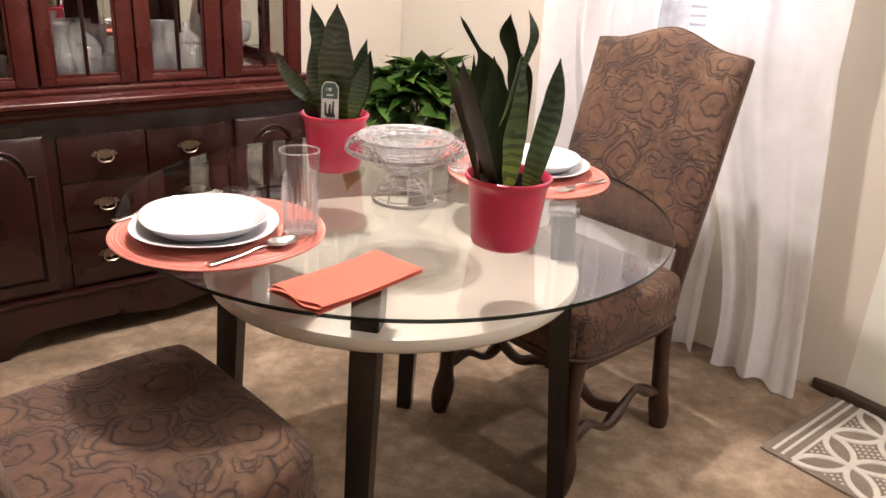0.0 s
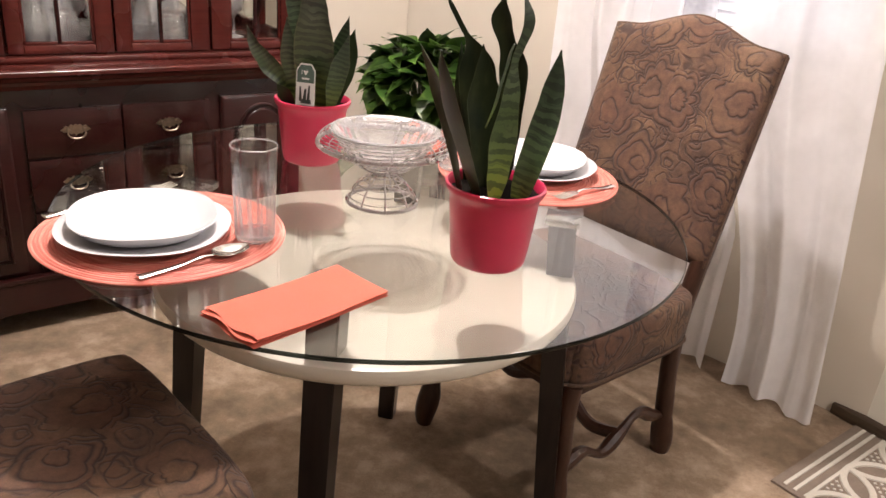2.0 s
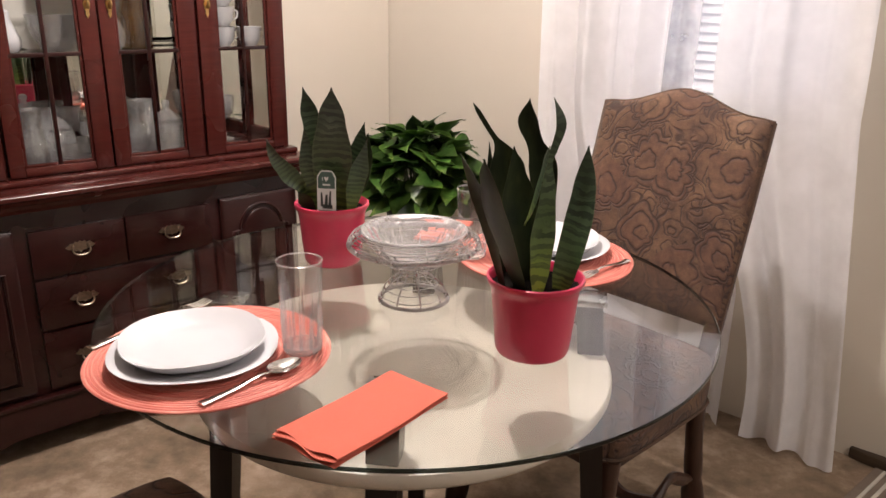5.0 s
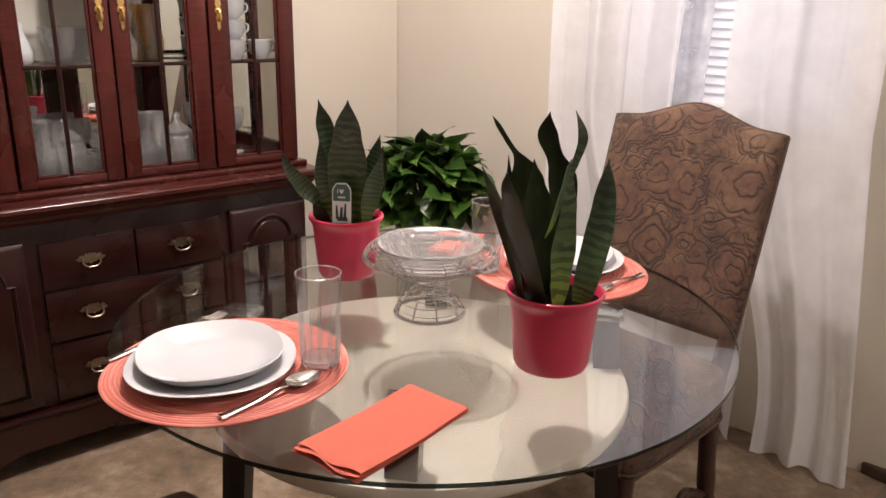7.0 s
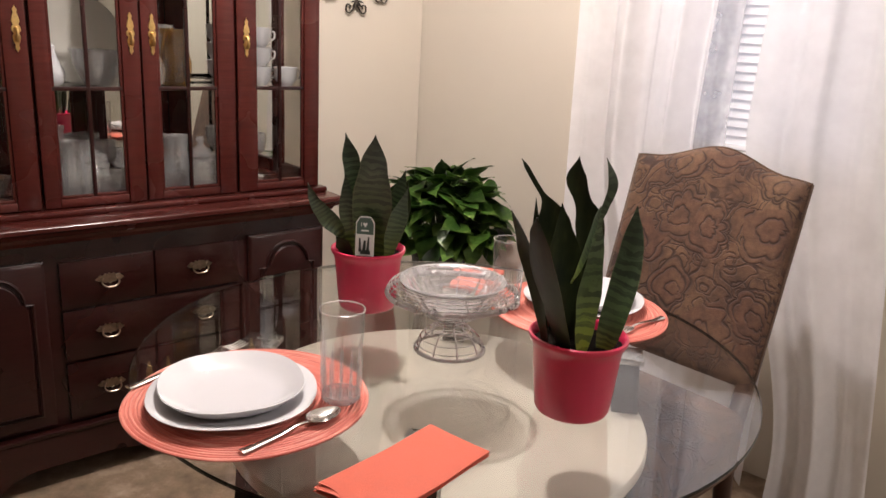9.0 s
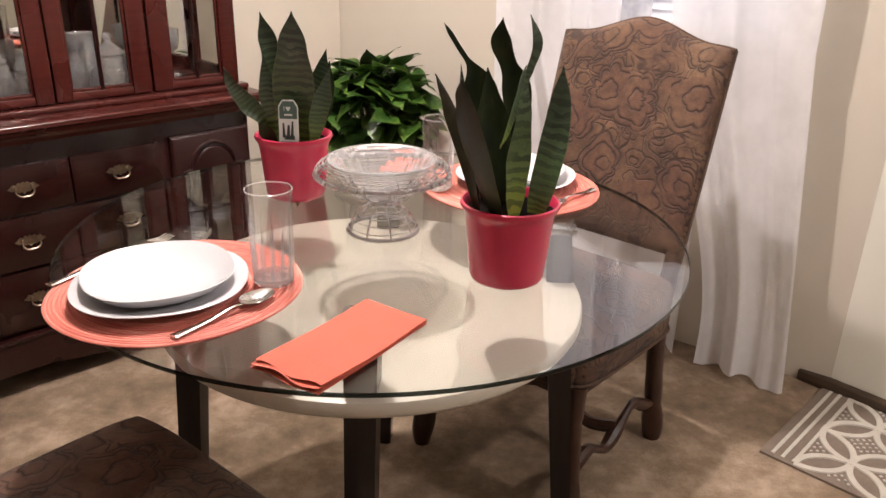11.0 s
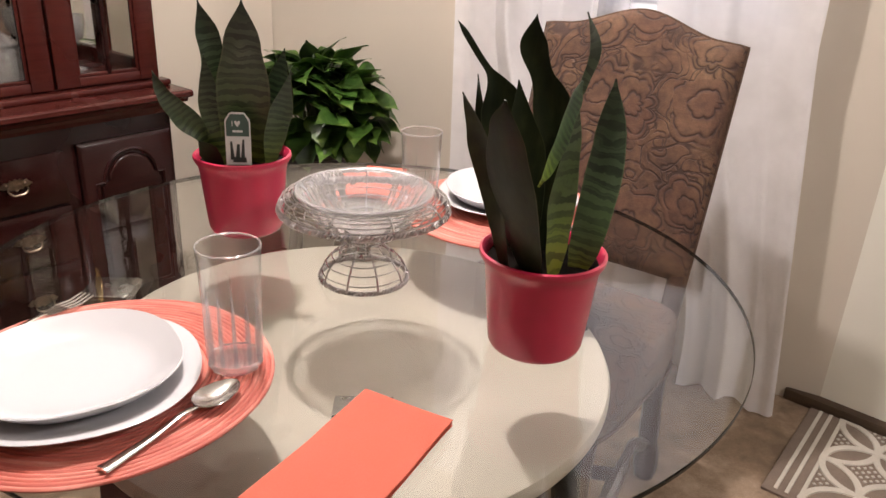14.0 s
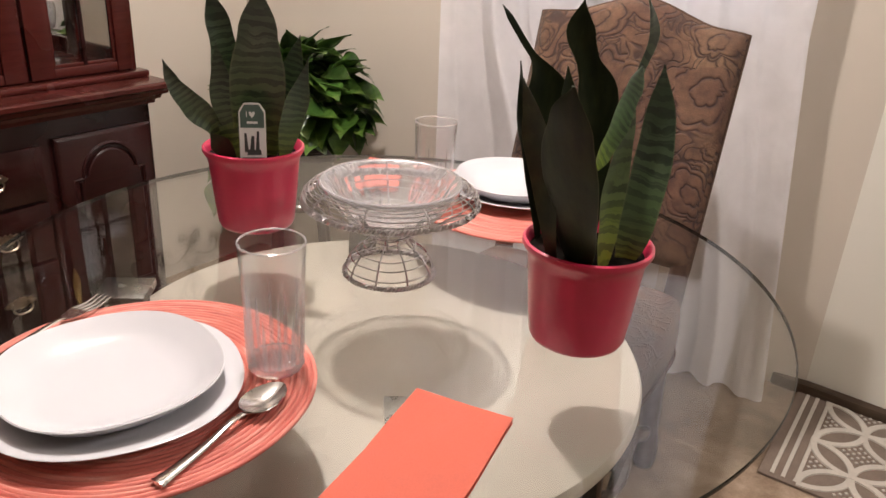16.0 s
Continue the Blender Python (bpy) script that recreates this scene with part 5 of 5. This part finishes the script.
# ---- plants ----
def leaf_mesh(path, width, side, mat, cup=0.18, wave=0.0, seed=0, thin=1.1, breadth=()):
    """A blade along the path; side: the way its breadth points. UV runs across and up it."""
    pts = spline(path, 7)
    n = len(pts)
    side = Vector(side).normalized()
    rnd = random.Random(seed)
    ph = rnd.uniform(0, 6)
    bm = bmesh.new()
    uv = bm.loops.layers.uv.new("UVMap")
    cols = 6
    rings, where = [], {}
    for i, p in enumerate(pts):
        t = i / (n - 1)
        d = (pts[min(i + 1, n - 1)] - pts[max(i - 1, 0)]).normalized()
        s = (side - side.dot(d) * d).normalized()
        nrm = s.cross(d).normalized()
        w = width / 2 * (0.42 + 0.58 * blend(t, 0.0, 0.45)) * (1 - blend(t, 0.55, 1.03) ** 0.9 * 0.985)
        if thin < 1:
            w = width / 2 * (0.42 + 0.58 * blend(t, 0.0, 0.4)) * (1 - 0.86 * blend(t, thin - 0.2, thin + 0.06)) * (1 - 0.9 * blend(t, 0.9, 1.0))
        if breadth:
            k = t * (len(breadth) - 1)
            j = min(int(k), len(breadth) - 2)
            w = width / 2 * (breadth[j] + (breadth[j + 1] - breadth[j]) * blend(k - j, 0, 1))
        w *= 1 + wave * math.sin(t * 19 + ph)
        ring = []
        for k in range(cols + 1):
            u = k / cols * 2 - 1
            q = p + s * w * u + nrm * (cup * w * (u * u - 0.5) + wave * 0.01 * math.sin(t * 15 + u * 2 + ph))
            v = bm.verts.new(q + nrm * 0.0011 * (1 - u * u))
            where[v] = (k / cols, t)
            ring.append(v)
        for k in range(cols - 1, 0, -1):
            u = k / cols * 2 - 1
            q = p + s * w * u + nrm * (cup * w * (u * u - 0.5) + wave * 0.01 * math.sin(t * 15 + u * 2 + ph))
            v = bm.verts.new(q - nrm * 0.0011 * (1 - u * u))
            where[v] = (k / cols, t)
            ring.append(v)
        rings.append(ring)
    m = len(rings[0])
    for p, q in zip(rings, rings[1:]):
        for i in range(m):
            bm.faces.new((p[i], p[(i + 1) % m], q[(i + 1) % m], q[i]))
    bm.faces.new(rings[0][::-1])
    bm.faces.new(rings[-1])
    for f in bm.faces:
        for l in f.loops:
            l[uv].uv = where[l.vert]
    return bm


def red_pot(name, x, y, label):
    pot = thing(name, pose(x, y, TOP), label, "potted plant")
    bm = bmesh.new()
    lathe(bm, [(0.0, 0.001), (0.050, 0.0), (0.056, 0.003), (0.059, 0.009), (0.0625, 0.040), (0.0685, 0.104), (0.0705, 0.113), (0.0745, 0.119), (0.0770, 0.124), (0.0765, 0.1285), (0.0735, 0.130), (0.0705, 0.127), (0.0680, 0.112), (0.0, 0.108)], 80)
    part("pot", bm, RED_POT, pot, "matt red plastic pot")
    bm = bmesh.new()
    lathe(bm, [(0.0, 0.1085), (0.0675, 0.1085), (0.0685, 0.114), (0.05, 0.1175), (0.0, 0.119)], 40)
    for v in bm.verts:
        if v.co.z > 0.11:
            v.co.z += 0.005 * noise.noise(v.co * 60)
    part("soil", bm, SOIL, pot)
    return pot


def blade(pot, path, width, side, mat=LEAF, cup=0.18, wave=0.03, seed=0, thin=1.1, breadth=()):
    o = pot.matrix_world.translation
    part("leaf", leaf_mesh([Vector(p) - o for p in path], width, side, mat, cup, wave, seed, thin, breadth), mat, pot, "", 50)


p1 = red_pot("snake_plant", 0.336, 1.556, "snake plant with dark banded leaves in a red pot")
blade(p1, [(0.304, 1.585, 0.872), (0.290, 1.602, 0.96), (0.284, 1.607, 1.03), (0.272, 1.609, 1.075), (0.248, 1.614, 1.110), (0.223, 1.620, 1.146)], 0.056, (1, 0.1, 0), LEAF_SHADED, 0.3, 0.02, 1, 0.66)
blade(p1, [(0.335, 1.580, 0.872), (0.340, 1.592, 0.97), (0.338, 1.600, 1.05), (0.322, 1.605, 1.092), (0.310, 1.606, 1.124), (0.311, 1.607, 1.158)], 0.044, (1, -0.2, 0), LEAF_SHADED, 0.3, 0.05, 2, 1.1, (0.6, 0.9, 1.0, 0.62, 0.70, 0.02))
# a long banded blade that pinches, twists and opens again at its tip
blade(p1, [(0.341, 1.508, 0.874), (0.342, 1.512, 0.92), (0.343, 1.516, 0.965), (0.347, 1.515, 1.03), (0.347, 1.513, 1.08), (0.352, 1.513, 1.100), (0.360, 1.513, 1.135), (0.348, 1.513, 1.172)], 0.042, (0.83, 0.55, 0), LEAF, 0.18, 0.03, 3, 1.1, (0.34, 0.85, 1.0, 0.66, 0.26, 0.30, 0.42, 0.03))
# its curled flank
blade(p1, [(0.317, 1.519, 0.984), (0.330, 1.506, 1.03), (0.339, 1.496, 1.075), (0.346, 1.492, 1.107)], 0.042, (-0.10, 0.99, 0.1), LEAF, 0.12, 0.06, 6, 1.1, (0.1, 0.75, 1.0, 0.8, 0.25))
blade(p1, [(0.316, 1.520, 0.872), (0.298, 1.498, 0.93), (0.278, 1.470, 1.0), (0.268, 1.446, 1.055), (0.262, 1.429, 1.098)], 0.082, (-0.52, 0.85, 0), LEAF_SHADED, 0.10, 0.02, 4, 1.1, (0.42, 0.82, 1.0, 0.72, 0.04))
blade(p1, [(0.290, 1.53, 0.872), (0.264, 1.512, 0.98), (0.243, 1.490, 1.05), (0.224, 1.472, 1.095)], 0.034, (0.75, -0.65, 0), LEAF_SHADED, 0.3, 0.05, 5)
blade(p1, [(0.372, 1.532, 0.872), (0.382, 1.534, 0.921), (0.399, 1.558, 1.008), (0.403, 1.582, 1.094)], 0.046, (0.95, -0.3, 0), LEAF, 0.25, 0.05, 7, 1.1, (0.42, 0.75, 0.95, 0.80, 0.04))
blade(p1, [(0.318, 1.560, 0.872), (0.310, 1.566, 0.96), (0.300, 1.572, 1.03), (0.292, 1.574, 1.09)], 0.052, (0.95, 0.3, 0), LEAF_SHADED, 0.3, 0.03, 10)
blade(p1, [(0.285, 1.590, 0.872), (0.270, 1.605, 0.96), (0.256, 1.618, 1.03), (0.250, 1.625, 1.085)], 0.022, (0.9, 0.4, 0), LEAF_SHADED, 0.3, 0.06, 11)
blade(p1, [(0.340, 1.600, 0.872), (0.332, 1.606, 0.94), (0.328, 1.600, 1.02)], 0.044, (1, 0.0, 0), LEAF_SHADED, 0.2, 0.03, 12)

p2 = red_pot("snake_plant", -0.097, 1.910, "upright banded snake plant in a red pot with care tag")
blade(p2, [(-0.088, 1.895, 0.872), (-0.084, 1.880, 0.96), (-0.078, 1.862, 1.05), (-0.071, 1.844, 1.134)], 0.080, (1, 0.1, 0), LEAF, 0.15, 0.02, 21, 1.1, (0.6, 0.92, 1.0, 0.66, 0.02))
blade(p2, [(-0.118, 1.920, 0.872), (-0.128, 1.925, 0.97), (-0.138, 1.924, 1.05), (-0.153, 1.919, 1.124)], 0.046, (1, 0.25, 0), LEAF, 0.3, 0.08, 22, 1.1, (0.5, 0.8, 1.0, 0.72, 0.03))
blade(p2, [(-0.128, 1.895, 0.875), (-0.146, 1.876, 0.925), (-0.172, 1.858, 0.965), (-0.192, 1.847, 0.995), (-0.204, 1.841, 1.031)], 0.034, (0.6, 0.1, 0.75), LEAF, 0.5, 0.10, 23, 1.1, (0.45, 0.6, 1.0, 0.95, 0.5, 0.04))
blade(p2, [(-0.060, 1.905, 0.872), (-0.046, 1.902, 0.95), (-0.034, 1.900, 1.01), (-0.022, 1.900, 1.062)], 0.046, (0.95, -0.25, 0), LEAF, 0.2, 0.04, 24)
blade(p2, [(-0.050, 1.880, 0.874), (-0.038, 1.872, 0.93), (-0.022, 1.866, 0.985), (-0.008, 1.862, 1.035)], 0.036, (0.9, 0.3, 0), LEAF, 0.2, 0.04, 25)
blade(p2, [(-0.120, 1.885, 0.872), (-0.128, 1.878, 0.94), (-0.134, 1.874, 1.00), (-0.137, 1.872, 1.052)], 0.036, (0.95, 0.1, 0), LEAF, 0.2, 0.04, 26)
blade(p2, [(-0.100, 1.940, 0.872), (-0.098, 1.950, 0.96), (-0.100, 1.955, 1.05)], 0.05, (1, 0, 0), LEAF_SHADED, 0.2, 0.04, 27)
blade(p2, [(-0.065, 1.945, 0.872), (-0.045, 1.955, 0.96), (-0.030, 1.960, 1.03)], 0.045, (1, 0, 0), LEAF_SHADED, 0.2, 0.04, 28)
blade(p2, [(-0.122, 1.872, 0.874), (-0.136, 1.862, 0.905), (-0.150, 1.856, 0.925)], 0.030, (0.9, 0, 0.3), LEAF_SHADED, 0.2, 0.04, 29)

tag = thing("plant_tag", pose(-0.0885, 1.847, 0.878, -4, 0, 4), "white plastic plant care tag with a green head", "plant tag")
half = [(0.0188, 0.0), (0.0188, 0.080), (0.0180, 0.083), (0.0118, 0.0925), (0.0095, 0.0938), (0.0, 0.0942)]
bm = bmesh.new()
slab(bm, half + [(-a, b) for a, b in half[-2::-1]], -0.0006, 0.0006)
part("card", bm, TAG_WHITE, tag)
bm = bmesh.new()
slab(bm, [(0.0168, 0.058), (0.0168, 0.0800), (0.0102, 0.0912), (-0.0102, 0.0912), (-0.0168, 0.0800), (-0.0168, 0.058)], -0.0011, -0.0007)
part("printed_head", bm, TAG_DARK, tag)
bm = bmesh.new()
slab(bm, [(0.0, 0.072), (0.0035, 0.0765), (0.0045, 0.080), (0.0025, 0.082), (0.0, 0.0795), (-0.0025, 0.082), (-0.0045, 0.080), (-0.0035, 0.0765)], -0.0015, -0.0012)
part("printed_heart", bm, TAG_WHITE, tag)
bm = bmesh.new()
box(bm, -0.0082, -0.0070, -0.0015, -0.0012, 0.0735, 0.0815)
part("printed_letter", bm, TAG_WHITE, tag)
bm = bmesh.new()
box(bm, -0.0075, 0.0075, -0.0015, -0.0012, 0.0640, 0.0672)
part("printed_word", bm, TAG_WHITE, tag)
for x0, x1, z0, z1, s in ((-0.012, -0.006, 0.022, 0.050, -3), (-0.005, 0.002, 0.022, 0.046, 2), (0.003, 0.009, 0.022, 0.053, 2), (-0.009, 0.012, 0.018, 0.026, 0)):
    bm = bmesh.new()
    slab(bm, [(x0, z0), (x1, z0), (x1 - 0.001 + s * 0.0006, z1), (x0 + 0.002 + s * 0.0006, z1)], -0.0011, -0.0007)
    part("printed_leaf", bm, TAG_INK, tag)
bm = bmesh.new()
box(bm, -0.016, 0.016, -0.0011, -0.0007, 0.010, 0.0145)
part("printed_line", bm, TAG_DARK, tag)

# pothos in the corner
PX, PY = -0.135, 3.09
pothos = thing("pothos_plant", pose(PX, PY, 0.40), "bushy green pothos in a dark pot near the room corner", "potted plant")
bm = bmesh.new()
lathe(bm, [(0.0, 0.0), (0.085, 0.0), (0.09, 0.005), (0.115, 0.15), (0.122, 0.155), (0.122, 0.175), (0.114, 0.175), (0.108, 0.16), (0.0, 0.155)], 40)
part("pot", bm, DARK_POT, pothos)


def heart_leaf(seed, size):
    rnd = random.Random(seed)
    bm = bmesh.new()
    n = 8
    droop = rnd.uniform(0.25, 0.6)
    rows = []
    for i in range(n + 1):
        t = i / n
        w = 0.46 * math.sin(math.pi * min(1, t * 0.90 + 0.14)) ** 0.75 * (1 - t) ** 0.40 + (0.03 if i == 0 else 0)
        z = 0.10 * t - droop * t * t
        rows.append([bm.verts.new((size * t, size * w * s, size * (z + 0.16 * abs(s) * w + 0.02 * math.sin(9 * t + s)))) for s in (-1, -0.5, 0, 0.5, 1)])
    for p, q in zip(rows, rows[1:]):
        for k in range(4):
            bm.faces.new((p[k], p[k + 1], q[k + 1], q[k]))
    bmesh.ops.solidify(bm, geom=bm.faces[:], thickness=0.0009)
    return finish("leaf", bm, POTHOS, 70)


HEARTS = [heart_leaf(k, s) for k, s in enumerate((0.092, 0.104, 0.080, 0.112, 0.096))]
rnd = random.Random(5)
for i in range(280):
    a = rnd.uniform(0, 2 * math.pi)
    e = rnd.uniform(-0.5, 1.4)
    rr = rnd.uniform(0.55, 1.0) if i % 3 else rnd.uniform(0.9, 1.12)
    d = Vector((math.cos(a) * math.cos(e), math.sin(a) * math.cos(e), math.sin(e)))
    p = Vector((d.x * 0.185 * rr, d.y * 0.165 * rr, 0.275 + d.z * 0.165 * rr))
    if p.z < 0.12:
        continue
    ob = new("leaf", HEARTS[i % 5])
    ob.parent = pothos
    ob.matrix_basis = pose(*p, rnd.uniform(-35, 35), math.degrees(-e) * 0.45 + rnd.uniform(-20, 48), math.degrees(a) + rnd.uniform(-60, 60))
    if i % 3 == 0:
        stem = bmesh.new()
        tube(stem, spline([(0.03 * d.x, 0.03 * d.y, 0.155), (p.x * 0.5, p.y * 0.5, 0.155 + (p.z - 0.155) * 0.7 + 0.02), tuple(p)], 4), 0.0018, 5)
        part("stem", stem, STEM, pothos)
bm = bmesh.new()
tube(bm, spline([(-0.05, 0.0, 0.17), (-0.13, -0.05, 0.20), (-0.19, -0.10, 0.15), (-0.215, -0.13, 0.06)], 5), 0.002, 5)
part("trailing_stem", bm, STEM, pothos)
for k, (x, y, z, r) in enumerate(((-0.17, -0.08, 0.19, 170), (-0.195, -0.11, 0.14, 230), (-0.212, -0.13, 0.09, 190), (-0.215, -0.13, 0.06, 260))):
    ob = new("leaf", HEARTS[k])
    ob.parent = pothos
    ob.matrix_basis = pose(x, y, z, 0, 25, r)
pst = thing("plant_stand", pose(PX, PY, 0), "dark wooden plant stand below the pothos", "plant stand")
bm = bmesh.new()
lathe(bm, [(0.0, 0.375), (0.14, 0.375), (0.145, 0.381), (0.145, 0.394), (0.14, 0.3995), (0.0, 0.3995)], 40)
part("top", bm, CHAIR_WOOD, pst)
for k in range(4):
    a = math.pi / 4 + k * math.pi / 2
    bm = bmesh.new()
    tube(bm, spline([(0.09 * math.cos(a), 0.09 * math.sin(a), 0.376), (0.11 * math.cos(a), 0.11 * math.sin(a), 0.2), (0.12 * math.cos(a), 0.12 * math.sin(a), 0.0)], 4), [0.014] * 5 + [0.011] * 4, 8)
    part("leg", bm, CHAIR_WOOD, pst)

# ---- door mat ----
RL, RW = 0.78, 0.452
mat = thing("door_mat", pose(1.050, 2.194, 0.0, 0, 0, -40), "taupe door mat with ivory interlaced rings beside the door", "rug")
bm = bmesh.new()
box(bm, 0.0, RL, 0.0, RW, 0.0005, 0.0085, 0.003)
part("base", bm, RUG, mat)


def flat_band(bm, pts, width, z=0.0115):
    pts = [Vector((x, y, 0)) for x, y in pts]
    rows = []
    for i, p in enumerate(pts):
        d = (pts[min(i + 1, len(pts) - 1)] - pts[max(i - 1, 0)]).normalized()
        s = Vector((-d.y, d.x, 0)) * width / 2
        rows.append([bm.verts.new(q) for q in (p - s + Vector((0, 0, 0.0065)), p - s * 0.8 + Vector((0, 0, z)), p + s * 0.8 + Vector((0, 0, z)), p + s + Vector((0, 0, 0.0065)))])
    for a, b in zip(rows, rows[1:]):
        for k in range(3):
            bm.faces.new((a[k], a[k + 1], b[k + 1], b[k]))


for x in (0.030, 0.056, 0.086):
    bm = bmesh.new()
    flat_band(bm, [(x, 0.012 + (RW - 0.024) * k / 8) for k in range(9)], 0.011)
    part("stripe", bm, RUG_WHITE, mat)
S = 0.214
for i in range(-1, 5):
    for j in range(-1, 4):
        for ox, oy in ((S / 2, 0.0), (0.0, S / 2)):
            cx, cy, r = 0.088 + S * i + ox, 0.012 + S * j + oy, S / 2
            run = []
            bm = bmesh.new()
            for k in range(49):
                a = 2 * math.pi * k / 48
                x, y = cx + r * math.cos(a), cy + r * math.sin(a)
                if 0.086 <= x <= RL - 0.012 and 0.010 <= y <= RW - 0.010:
                    run.append((x, y))
                else:
                    if len(run) > 2:
                        flat_band(bm, run, 0.0200, 0.0112 + 0.0004 * (2 * (ox > 0) + (i + j) % 2))
                    run = []
            if len(run) > 2:
                flat_band(bm, run, 0.0200, 0.0112 + 0.0004 * (2 * (ox > 0) + (i + j) % 2))
            if bm.faces:
                part("ring", bm, RUG_WHITE, mat)
            else:
                bm.free()
dots = bmesh.new()
for i in range(-1, 5):
    for j in range(-1, 4):
        for ox, oy in ((S / 2, 0.0), (0.0, S / 2)):
            for p in range(-3, 4):
                for q in range(-3, 4):
                    if abs(p) + abs(q) > 3 or (p + q) % 2 == 0:
                        continue
                    x, y = 0.088 + S * i + ox + p * 0.0118, 0.012 + S * j + oy + q * 0.0118
                    if 0.096 <= x <= RL - 0.02 and 0.014 <= y <= RW - 0.014:
                        vs = [dots.verts.new((x + 0.0048 * math.cos(t), y + 0.0048 * math.sin(t), z)) for z in (0.0065, 0.0112) for t in (0, 1.57, 3.14, 4.71)]
                        dots.faces.new(vs[4:])
                        for k in range(4):
                            dots.faces.new((vs[k], vs[(k + 1) % 4], vs[4 + (k + 1) % 4], vs[4 + k]))
tagged(part("lattice_dots", dots, RUG_WHITE, mat), kind="stuff")
